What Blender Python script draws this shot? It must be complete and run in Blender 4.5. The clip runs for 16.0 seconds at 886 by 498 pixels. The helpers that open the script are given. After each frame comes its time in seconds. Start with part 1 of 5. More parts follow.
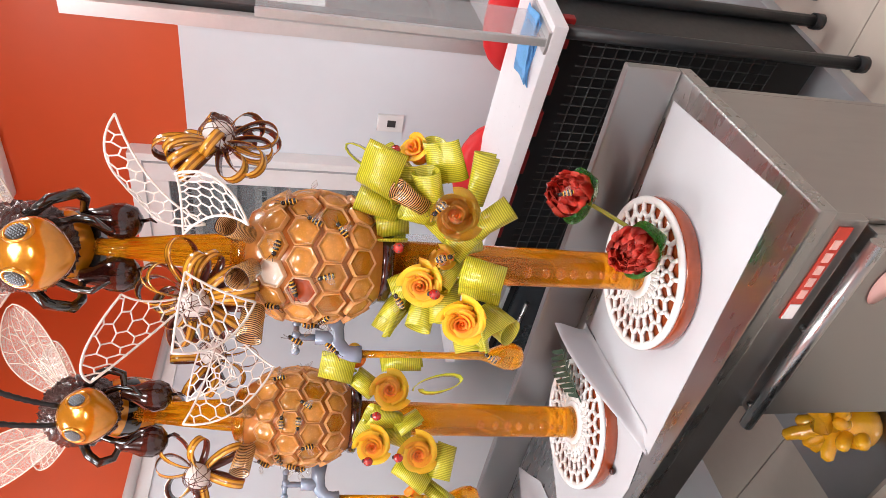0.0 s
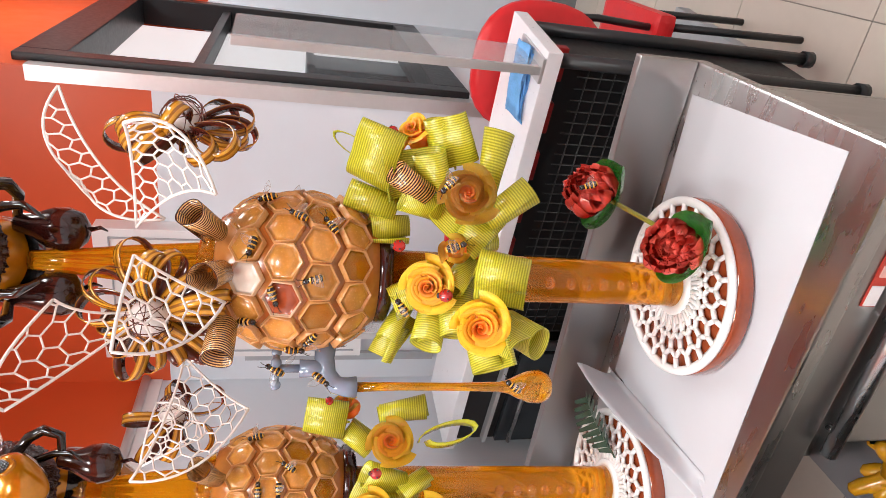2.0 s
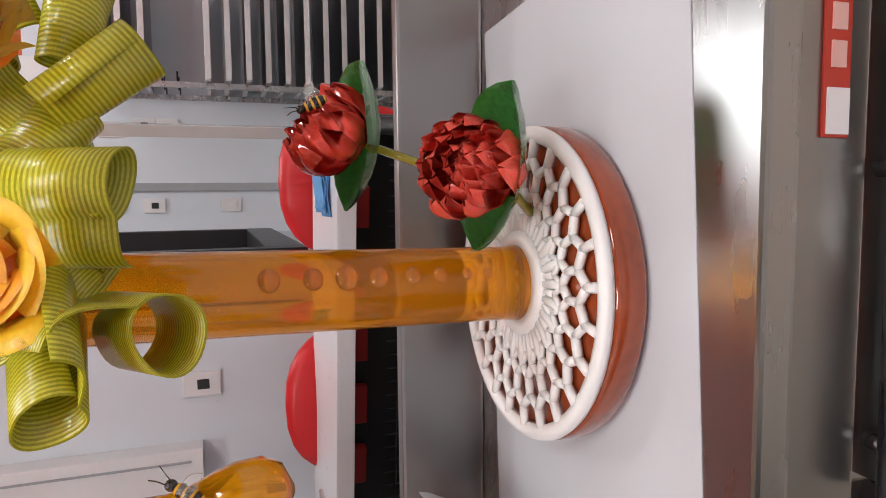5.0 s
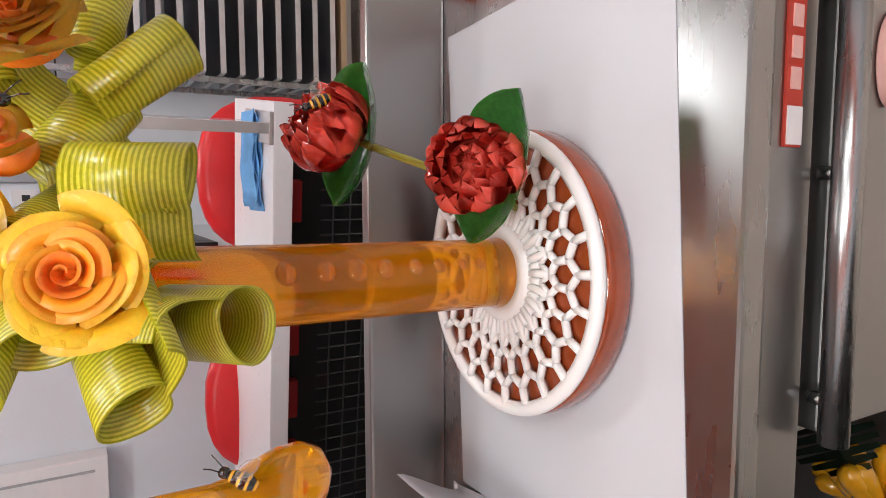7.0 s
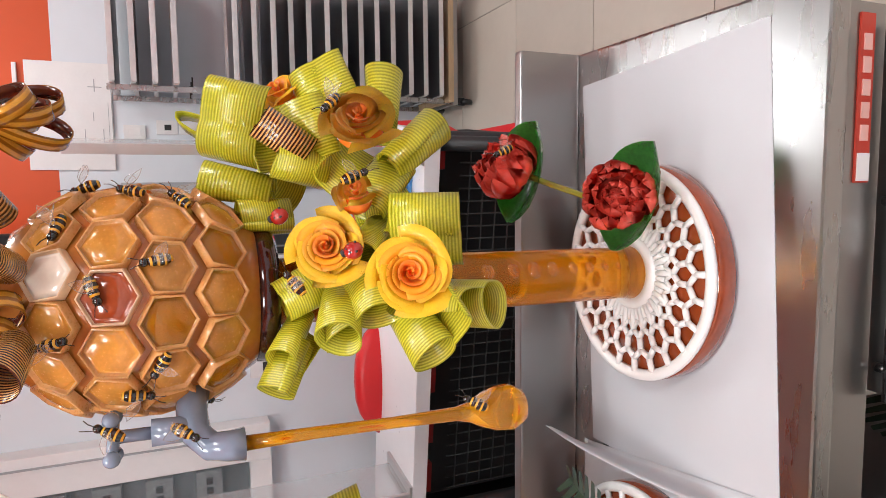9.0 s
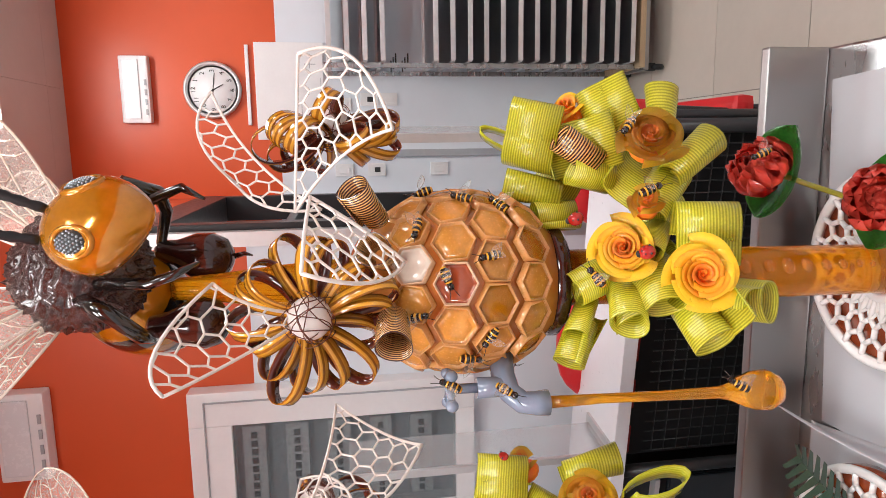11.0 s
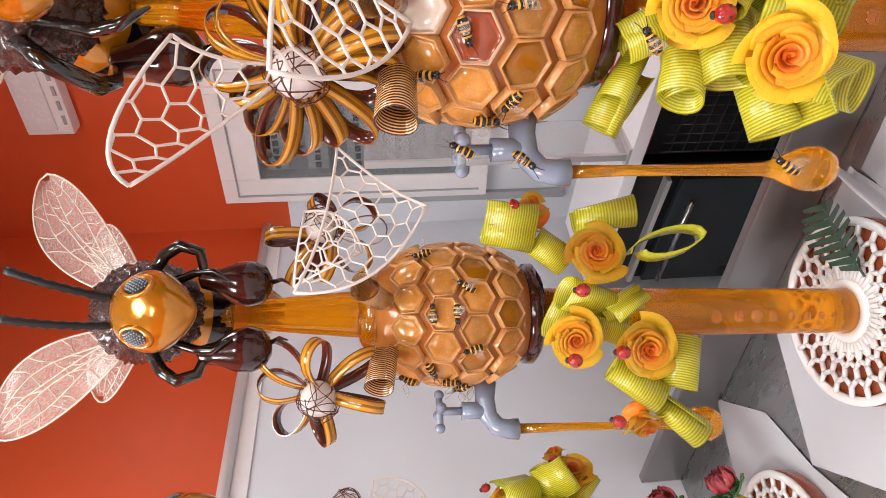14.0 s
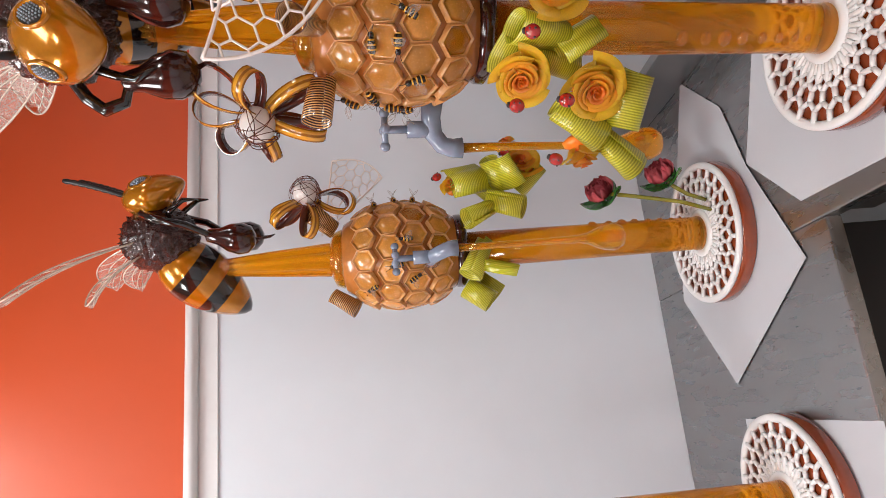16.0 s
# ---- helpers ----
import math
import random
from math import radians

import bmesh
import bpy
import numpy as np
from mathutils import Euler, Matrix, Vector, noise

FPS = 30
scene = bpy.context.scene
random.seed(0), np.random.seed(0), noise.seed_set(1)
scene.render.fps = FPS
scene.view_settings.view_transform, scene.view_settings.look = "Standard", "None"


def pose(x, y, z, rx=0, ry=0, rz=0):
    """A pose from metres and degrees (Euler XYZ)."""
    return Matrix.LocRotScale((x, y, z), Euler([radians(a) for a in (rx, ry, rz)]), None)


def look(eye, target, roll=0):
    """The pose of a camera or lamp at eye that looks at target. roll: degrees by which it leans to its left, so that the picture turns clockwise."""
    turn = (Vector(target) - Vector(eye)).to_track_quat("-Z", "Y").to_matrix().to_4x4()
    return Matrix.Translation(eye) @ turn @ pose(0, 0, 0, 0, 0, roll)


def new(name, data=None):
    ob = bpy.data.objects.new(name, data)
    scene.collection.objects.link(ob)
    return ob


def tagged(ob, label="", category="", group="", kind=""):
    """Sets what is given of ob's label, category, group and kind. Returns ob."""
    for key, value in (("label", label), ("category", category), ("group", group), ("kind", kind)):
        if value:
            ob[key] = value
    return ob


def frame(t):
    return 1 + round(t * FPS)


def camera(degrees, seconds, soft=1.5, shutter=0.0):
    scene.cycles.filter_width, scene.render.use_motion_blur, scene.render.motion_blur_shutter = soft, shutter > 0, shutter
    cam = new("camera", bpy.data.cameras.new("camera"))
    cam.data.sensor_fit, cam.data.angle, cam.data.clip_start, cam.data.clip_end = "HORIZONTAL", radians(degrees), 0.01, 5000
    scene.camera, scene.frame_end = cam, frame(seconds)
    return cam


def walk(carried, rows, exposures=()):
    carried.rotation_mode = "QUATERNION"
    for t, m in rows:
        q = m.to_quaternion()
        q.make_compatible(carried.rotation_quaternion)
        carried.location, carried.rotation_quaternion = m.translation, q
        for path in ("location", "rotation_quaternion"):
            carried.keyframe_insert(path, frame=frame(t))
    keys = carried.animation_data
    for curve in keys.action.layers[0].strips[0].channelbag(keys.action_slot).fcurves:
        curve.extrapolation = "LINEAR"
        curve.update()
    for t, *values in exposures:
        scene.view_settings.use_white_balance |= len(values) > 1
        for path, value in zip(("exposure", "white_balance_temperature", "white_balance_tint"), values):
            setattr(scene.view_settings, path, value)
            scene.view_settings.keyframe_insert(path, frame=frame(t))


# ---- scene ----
cam = camera(68.7, 16.0, soft=0.65)
PATH = [
    (0, (0.743, -0.872, 1.577), (-0.482, 0.651, 1.153), -88.0),
    (0.5, (0.763, -0.89, 1.601), (-0.406, 0.7, 1.277), -88.1),
    (1, (0.738, -0.906, 1.587), (-0.404, 0.698, 1.236), -87.4),
    (1.5, (0.649, -0.855, 1.575), (-0.421, 0.787, 1.178), -88.8),
    (2, (0.5, -0.826, 1.574), (-0.421, 0.885, 1.103), -88.2),
    (2.5, (0.347, -0.844, 1.558), (-0.263, 1.001, 1.087), -92.3),
    (3, (0.229, -0.815, 1.51), (-0.109, 1.064, 0.914), -92.2),
    (3.5, (0.182, -0.719, 1.469), (-0.197, 1.145, 0.851), -93.6),
    (4, (0.13, -0.593, 1.353), (-0.201, 1.216, 0.567), -93.8),
    (4.5, (0.098, -0.58, 1.263), (-0.083, 1.291, 0.582), -92.4),
    (5, (0.085, -0.561, 1.218), (-0.08, 1.318, 0.553), -92.3),
    (7.5, (0.088, -0.552, 1.386), (-0.099, 1.147, 0.348), -93.3),
    (8, (0.09, -0.612, 1.442), (-0.085, 1.116, 0.449), -93.1),
    (10.5, (0.177, -0.77, 1.648), (-0.117, 1.166, 1.243), -92.2),
    (11, (0.182, -0.795, 1.702), (-0.135, 1.155, 1.391), -92.2),
    (11.5, (0.183, -0.829, 1.734), (-0.055, 1.152, 1.598), -93.4),
    (12, (0.132, -0.834, 1.747), (0.071, 1.164, 1.816), -91.6),
    (12.5, (0.096, -0.82, 1.739), (0.092, 1.176, 1.868), -90.5),
    (13, (0.148, -0.73, 1.723), (-0.527, 1.151, 1.807), -92.5),
    (13.5, (0.218, -0.625, 1.707), (-0.903, 1.029, 1.616), -92.3),
    (14, (0.258, -0.661, 1.672), (-1.031, 0.855, 1.476), -92.5),
    (14.5, (0.301, -0.695, 1.624), (-1.057, 0.733, 1.283), -92.4),
    (15, (0.307, -0.653, 1.594), (-1.248, 0.557, 1.25), -94.1),
    (15.5, (0.302, -0.571, 1.601), (-1.487, 0.293, 1.371), -93.7),
    (16, (0.33, -0.528, 1.607), (-1.587, 0.014, 1.43), -94.2),
]
EXPOSURES = [(0.0, 0.25), (2.5, 0.15), (3.5, 0.0), (5.0, -0.37), (7.5, -0.1), (8.2, -0.05), (10.4, -0.08), (11.0, -0.03), (12.0, -0.2), (12.5, -0.38), (13.0, -0.68), (13.5, -0.15), (14.0, 0.05), (15.5, -0.12), (16.0, -0.36)]
walk(cam, [(t, look(eye, target, roll)) for t, eye, target, roll in PATH], EXPOSURES)

# ---- world and lights ----
world = bpy.data.worlds.new("world")
scene.world = world
world.use_nodes = True
world.node_tree.nodes["Background"].inputs[0].default_value = (0.8, 0.85, 0.9, 1)
world.node_tree.nodes["Background"].inputs[1].default_value = 0.0
CEIL = 3.08
LAMPS = [(0.535, 1.935, 1.15), (0.65, -0.75, 0.6), (-0.6, -0.7, 1.0), (1.7, 0.7, 1.1), (-0.3, -1.9, 1.9), (1.4, -1.7, 1.6)]
LAMP_WATTS = 14.2


def ceiling_lamp_light(x, y, share):
    data = bpy.data.lights.new("panel_light", "AREA")
    data.shape, data.size, data.energy, data.color = "SQUARE", 0.5, LAMP_WATTS * share, (0.95, 0.985, 1.0)
    ob = new("panel_light", data)
    ob.matrix_basis = pose(x, y, CEIL - 0.03)


for lx, ly, share in LAMPS:
    ceiling_lamp_light(lx, ly, share)


# ---- materials ----
def nodes_of(name):
    m = bpy.data.materials.new(name)
    m.use_nodes = True
    nt = m.node_tree
    return m, nt, nt.nodes["Principled BSDF"]


def material(name, color, rough=0.5, metal=0.0, trans=0.0, ior=1.45, vary=0.12, scale=8.0, bump=0.0, bscale=60.0, coat=0.0, sss=0.0, aniso=None, rand=0.0, alpha=1.0, stain=None):
    """A surface with colour varied at two scales, roughness varied, and fine relief."""
    m, nt, p = nodes_of(name)
    n, l = nt.nodes, nt.links
    tex = n.new("ShaderNodeTexCoord")
    mapn = n.new("ShaderNodeMapping")
    l.new(tex.outputs["Object"], mapn.inputs[0])
    if aniso:
        mapn.inputs["Scale"].default_value = aniso
    a = n.new("ShaderNodeTexNoise")
    a.inputs["Scale"].default_value, a.inputs["Detail"].default_value = scale, 6
    l.new(mapn.outputs[0], a.inputs["Vector"])
    b = n.new("ShaderNodeTexNoise")
    b.inputs["Scale"].default_value, b.inputs["Detail"].default_value = scale * 9, 4
    l.new(mapn.outputs[0], b.inputs["Vector"])
    mix = n.new("ShaderNodeMath")
    mix.operation = "MULTIPLY_ADD"
    mix.inputs[1].default_value = 0.4
    l.new(b.outputs[0], mix.inputs[0])
    l.new(a.outputs[0], mix.inputs[2])
    ramp = n.new("ShaderNodeMapRange")
    ramp.inputs[1].default_value, ramp.inputs[2].default_value = 0.4, 1.0
    ramp.inputs[3].default_value, ramp.inputs[4].default_value = 1 - vary, 1 + vary * 0.6
    l.new(mix.outputs[0], ramp.inputs[0])
    val = ramp.outputs[0]
    if rand:
        info = n.new("ShaderNodeObjectInfo")
        rr = n.new("ShaderNodeMapRange")
        rr.inputs[3].default_value, rr.inputs[4].default_value = 1 - rand, 1 + rand
        l.new(info.outputs["Random"], rr.inputs[0])
        mul = n.new("ShaderNodeMath")
        mul.operation = "MULTIPLY"
        l.new(val, mul.inputs[0])
        l.new(rr.outputs[0], mul.inputs[1])
        val = mul.outputs[0]
    hsv = n.new("ShaderNodeHueSaturation")
    hsv.inputs["Color"].default_value = (*color, 1)
    l.new(val, hsv.inputs["Value"])
    col = hsv.outputs[0]
    if stain:
        s = n.new("ShaderNodeTexNoise")
        s.inputs["Scale"].default_value, s.inputs["Detail"].default_value = stain[1], 5
        l.new(mapn.outputs[0], s.inputs["Vector"])
        cr = n.new("ShaderNodeMapRange")
        cr.inputs[1].default_value, cr.inputs[2].default_value = 0.52, 0.75
        l.new(s.outputs[0], cr.inputs[0])
        mx = n.new("ShaderNodeMix")
        mx.data_type = "RGBA"
        l.new(cr.outputs[0], mx.inputs[0])
        l.new(col, mx.inputs[6])
        mx.inputs[7].default_value = (*stain[0], 1)
        col = mx.outputs[2]
    l.new(col, p.inputs["Base Color"])
    rmap = n.new("ShaderNodeMapRange")
    rmap.inputs[3].default_value, rmap.inputs[4].default_value = max(rough - 0.08, 0.02), min(rough + 0.1, 1)
    l.new(b.outputs[0], rmap.inputs[0])
    l.new(rmap.outputs[0], p.inputs["Roughness"])
    p.inputs["Metallic"].default_value = metal
    p.inputs["Transmission Weight"].default_value = trans
    p.inputs["IOR"].default_value = ior
    p.inputs["Coat Weight"].default_value = coat
    p.inputs["Coat Roughness"].default_value = 0.06
    p.inputs["Alpha"].default_value = alpha
    if sss:
        p.inputs["Subsurface Weight"].default_value = sss
        p.inputs["Subsurface Radius"].default_value = (0.01, 0.005, 0.002)
        p.inputs["Subsurface Scale"].default_value = 0.5
    if bump:
        c = n.new("ShaderNodeTexNoise")
        c.inputs["Scale"].default_value, c.inputs["Detail"].default_value = bscale, 5
        l.new(mapn.outputs[0], c.inputs["Vector"])
        bn = n.new("ShaderNodeBump")
        bn.inputs["Strength"].default_value, bn.inputs["Distance"].default_value = bump, 0.004
        l.new(c.outputs[0], bn.inputs["Height"])
        l.new(bn.outputs[0], p.inputs["Normal"])
    return m


def striped(name, dark, light, count, duty=0.5, rough=0.22, trans=0.0, coat=0.5):
    """Ribbon with stripes that run along it: u goes across its width."""
    m, nt, p = nodes_of(name)
    n, l = nt.nodes, nt.links
    uv = n.new("ShaderNodeUVMap")
    sep = n.new("ShaderNodeSeparateXYZ")
    l.new(uv.outputs[0], sep.inputs[0])
    mul = n.new("ShaderNodeMath")
    mul.operation = "MULTIPLY"
    mul.inputs[1].default_value = count
    l.new(sep.outputs[0], mul.inputs[0])
    fr = n.new("ShaderNodeMath")
    fr.operation = "PINGPONG"
    fr.inputs[1].default_value = 0.5
    l.new(mul.outputs[0], fr.inputs[0])
    mr = n.new("ShaderNodeMapRange")
    mr.inputs[1].default_value, mr.inputs[2].default_value = duty * 0.5 - 0.06, duty * 0.5 + 0.06
    l.new(fr.outputs[0], mr.inputs[0])
    noi = n.new("ShaderNodeTexNoise")
    noi.inputs["Scale"].default_value = 30
    mx = n.new("ShaderNodeMix")
    mx.data_type = "RGBA"
    l.new(mr.outputs[0], mx.inputs[0])
    mx.inputs[6].default_value, mx.inputs[7].default_value = (*dark, 1), (*light, 1)
    hsv = n.new("ShaderNodeHueSaturation")
    l.new(mx.outputs[2], hsv.inputs["Color"])
    vr = n.new("ShaderNodeMapRange")
    vr.inputs[3].default_value, vr.inputs[4].default_value = 0.75, 1.2
    l.new(noi.outputs[0], vr.inputs[0])
    l.new(vr.outputs[0], hsv.inputs["Value"])
    l.new(hsv.outputs[0], p.inputs["Base Color"])
    p.inputs["Roughness"].default_value = rough
    p.inputs["Coat Weight"].default_value = coat
    p.inputs["Coat Roughness"].default_value = 0.1
    p.inputs["Transmission Weight"].default_value = trans
    bn = n.new("ShaderNodeBump")
    bn.inputs["Strength"].default_value, bn.inputs["Distance"].default_value = 0.35, 0.001
    l.new(fr.outputs[0], bn.inputs["Height"])
    l.new(bn.outputs[0], p.inputs["Normal"])
    return m


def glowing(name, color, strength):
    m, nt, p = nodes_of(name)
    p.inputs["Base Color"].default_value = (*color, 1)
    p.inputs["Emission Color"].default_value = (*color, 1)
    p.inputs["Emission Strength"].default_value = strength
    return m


def membrane(name, color, mixing):
    """Clear thin film of sugar or acrylic: mostly see-through, with a gloss."""
    m, nt, p = nodes_of(name)
    n, l = nt.nodes, nt.links
    p.inputs["Base Color"].default_value = (*color, 1)
    p.inputs["Roughness"].default_value = 0.12
    noi = n.new("ShaderNodeTexNoise")
    noi.inputs["Scale"].default_value = 40
    mr = n.new("ShaderNodeMapRange")
    mr.inputs[3].default_value, mr.inputs[4].default_value = mixing * 0.6, mixing * 1.4
    l.new(noi.outputs[0], mr.inputs[0])
    l.new(mr.outputs[0], p.inputs["Alpha"])
    return m


ORANGE = material("orange_paint", (0.62, 0.088, 0.022), 0.36, vary=0.06, scale=1.5, bump=0.05, bscale=150)
WHITE_WALL = material("white_wall_paint", (0.70, 0.75, 0.80), 0.45, vary=0.05, scale=1.2, bump=0.03, bscale=120)
CEILING_MAT = material("ceiling_board", (0.55, 0.51, 0.48), 0.85, vary=0.06, scale=3, bump=0.1, bscale=200)
FLOOR_MAT = material("floor_tile", (0.56, 0.50, 0.43), 0.35, vary=0.07, scale=3, bump=0.02, bscale=80, rand=0.05)
GROUT = material("grout", (0.28, 0.25, 0.22), 0.9, vary=0.1)
STEEL = material("brushed_steel", (0.37, 0.37, 0.37), 0.27, metal=1.0, vary=0.07, scale=1.2, aniso=(1, 4, 4))
STEEL_DARK = material("dull_steel", (0.33, 0.325, 0.32), 0.33, metal=1.0, vary=0.08, scale=1.2, aniso=(1, 4, 1))
TRAY_STEEL = material("tray_metal", (0.30, 0.30, 0.31), 0.4, metal=0.9, vary=0.2, scale=5, rand=0.25)
TRAY_EDGE = material("tray_rim", (0.6, 0.6, 0.6), 0.35, metal=0.8, vary=0.15, scale=6, rand=0.15)
ALU = material("aluminium", (0.62, 0.62, 0.62), 0.35, metal=0.6, vary=0.08)
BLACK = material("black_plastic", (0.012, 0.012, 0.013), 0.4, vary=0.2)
BLACK_FRAME = material("black_metal", (0.02, 0.021, 0.023), 0.35, vary=0.2)
DARK_GLASS = material("dark_glass", (0.02, 0.025, 0.03), 0.08, vary=0.1)
GREY_PAINT = material("grey_paint", (0.38, 0.40, 0.42), 0.5, vary=0.12, scale=4)
SKIRT = material("dark_skirting", (0.20, 0.20, 0.205), 0.5, vary=0.1)
PAPER = material("paper", (0.51, 0.525, 0.555), 0.7, vary=0.03, scale=6, bump=0.04, bscale=40)
WHITE_PLASTIC = material("white_plastic", (0.78, 0.78, 0.78), 0.35, vary=0.05)
LAMINATE = material("white_laminate", (0.78, 0.79, 0.82), 0.3, vary=0.04)
RED_FABRIC = material("red_vinyl", (0.62, 0.016, 0.02), 0.38, vary=0.12, scale=5, bump=0.06, bscale=120)
BLUE_CLOTH = material("blue_cloth", (0.16, 0.42, 0.78), 0.85, vary=0.25, scale=20, bump=0.4, bscale=250)
RED_LABEL = material("red_label", (0.50, 0.05, 0.03), 0.4, vary=0.08)
PINK = material("pale_lettering", (0.75, 0.45, 0.4), 0.5, vary=0.05)
INK = material("ink", (0.03, 0.03, 0.03), 0.6, vary=0.1)
AMBER = material("amber_sugar", (1.0, 0.40, 0.008), 0.06, trans=0.74, ior=1.33, vary=0.25, scale=10, aniso=(2, 2, 0.4), coat=0.4)
AMBER_DEEP = material("honey_sugar", (0.98, 0.45, 0.008), 0.06, trans=0.75, ior=1.36, vary=0.2, scale=12, coat=0.7)
BUBBLE = material("bubble_sugar", (1.0, 0.62, 0.16), 0.04, trans=0.85, ior=1.25, vary=0.05, coat=0.5)
HIVE = material("hive_caramel", (0.50, 0.18, 0.035), 0.22, vary=0.3, scale=14, coat=0.6, sss=0.06)
CELL = material("cell_honey", (0.62, 0.265, 0.045), 0.24, vary=0.3, scale=30, coat=0.6, sss=0.08, rand=0.2)
CELL_RIM = material("cell_wax", (0.64, 0.31, 0.10), 0.28, vary=0.2, scale=40, coat=0.5, sss=0.08)
CELL_PALE = material("cell_pale_wax", (0.76, 0.50, 0.30), 0.3, vary=0.15, scale=40, coat=0.4)
CELL_WHITE = material("cell_white", (0.80, 0.70, 0.58), 0.2, vary=0.1, scale=30, coat=0.6)
CELL_RED = material("cell_red", (0.36, 0.07, 0.02), 0.15, vary=0.2, scale=30, coat=0.9)
CHOC = material("dark_brown_sugar", (0.035, 0.007, 0.005), 0.13, vary=0.3, scale=25, coat=0.7)
CHOC_ROUGH = material("ruffled_brown_sugar", (0.045, 0.009, 0.006), 0.2, vary=0.3, scale=60, coat=0.7, bump=1.0, bscale=260)
BLACK_SUGAR = material("black_sugar", (0.010, 0.007, 0.006), 0.1, vary=0.2, coat=0.9)
GOLD_SUGAR = material("gold_pearl_sugar", (0.54, 0.20, 0.004), 0.16, metal=0.45, vary=0.22, scale=18, coat=0.9)
EYE = material("eye_silver", (0.40, 0.46, 0.50), 0.25, metal=0.5, vary=0.2, scale=80)
BASE_BROWN = material("base_caramel", (0.30, 0.055, 0.014), 0.1, vary=0.3, scale=12, coat=0.9)
ICING = material("white_sugar_lattice", (0.80, 0.80, 0.79), 0.4, vary=0.04, scale=25, coat=0.3)
LATTICE = material("cream_lattice", (0.86, 0.80, 0.75), 0.35, vary=0.06, scale=30, coat=0.4)
WING_FILM = membrane("wing_film", (0.9, 0.80, 0.72), 0.3)
WING_VEIN = material("wing_vein", (0.92, 0.80, 0.68), 0.22, trans=0.25, vary=0.12, coat=0.5)
TINY_WING = membrane("small_wing_film", (0.9, 0.85, 0.8), 0.1)
TINY_RIM = material("small_wing_rim", (0.8, 0.72, 0.62), 0.15, trans=0.7, vary=0.1, coat=0.5)
TAP_GREY = material("blue_grey_sugar", (0.22, 0.27, 0.36), 0.2, vary=0.12, scale=20, coat=0.7)
ROSE_ORANGE = material("rose_heart", (1.0, 0.26, 0.02), 0.42, vary=0.1, scale=30, coat=0.15, sss=0.5)
ROSE_MID = material("rose_middle", (1.0, 0.43, 0.016), 0.42, vary=0.1, scale=30, coat=0.15, sss=0.5)
ROSE_YELLOW = material("rose_petal", (1.0, 0.62, 0.022), 0.42, vary=0.1, scale=25, coat=0.15, sss=0.5)
PETAL_RED = material("lotus_petal", (1.0, 0.13, 0.09), 0.07, trans=0.38, ior=1.25, vary=0.25, scale=40, coat=0.9)
PETAL_PINK = material("pink_petal", (0.75, 0.13, 0.16), 0.15, trans=0.2, vary=0.25, scale=40, coat=0.8)
LEAF_GREEN = material("leaf_sugar", (0.04, 0.30, 0.025), 0.12, trans=0.2, vary=0.35, scale=30, coat=0.9, bump=0.2, bscale=90)
STEM_GREEN = material("stem_sugar", (0.45, 0.42, 0.04), 0.15, trans=0.4, vary=0.2, coat=0.7)
LEAF_DARK = material("dark_leaf", (0.035, 0.07, 0.045), 0.3, vary=0.3, scale=30, coat=0.5)
LADYBIRD = material("ladybird_red", (0.42, 0.012, 0.008), 0.1, vary=0.15, coat=1.0)
GREEN_RIBBON = striped("green_striped_ribbon", (0.34, 0.34, 0.004), (0.62, 0.57, 0.05), 21, 0.5, rough=0.3, coat=0.2)
GREEN_PLAIN = striped("plain_green_ribbon", (0.50, 0.52, 0.02), (0.60, 0.60, 0.05), 6, 0.5)
BROWN_RIBBON = striped("brown_striped_ribbon", (0.05, 0.012, 0.007), (0.70, 0.38, 0.13), 16, 0.55)
GOLD_RIBBON = striped("gold_ribbon", (0.30, 0.105, 0.005), (0.72, 0.34, 0.03), 2, 0.45, rough=0.2, coat=0.6)
BROWN_PLAIN = material("brown_ribbon_back", (0.10, 0.02, 0.012), 0.18, vary=0.2, coat=0.8)
WIRE = material("sugar_thread", (0.11, 0.025, 0.012), 0.15, vary=0.2, coat=0.7)
BALL_WHITE = material("pearl_ball", (0.82, 0.76, 0.72), 0.35, vary=0.06, coat=0.3)
YELLOW_JELLY = material("yellow_sugar", (0.90, 0.45, 0.015), 0.2, trans=0.2, vary=0.2, scale=20, coat=0.7)
ACRYLIC = membrane("acrylic", (0.60, 0.62, 0.63), 0.28)
SMOKED = membrane("smoked_pane", (0.12, 0.14, 0.15), 0.45)
LAMP_GLOW = glowing("lamp_diffuser", (1.0, 0.98, 0.95), 6.0)
# emission replaces the lamps of the room behind the window
BACKDROP = glowing("glowing_backdrop", (0.80, 0.81, 0.82), 0.7)


# ---- mesh helpers ----
def box(bm, lo, hi, bevel=0.0, mat=0):
    r = bmesh.ops.create_cube(bm, size=1)
    vs = r["verts"]
    for v in vs:
        v.co = Vector([(lo[i] + hi[i]) / 2 + v.co[i] * (hi[i] - lo[i]) for i in range(3)])
    fs = {f for v in vs for f in v.link_faces}
    if bevel:
        es = list({e for v in vs for e in v.link_edges})
        out = bmesh.ops.bevel(bm, geom=es, offset=bevel, segments=2, affect="EDGES", profile=0.7)
        fs = set(out["faces"]) | {f for f in fs if f.is_valid}
        fs |= {f for v in out["verts"] for f in v.link_faces}
    for f in fs:
        f.material_index = mat
    return fs


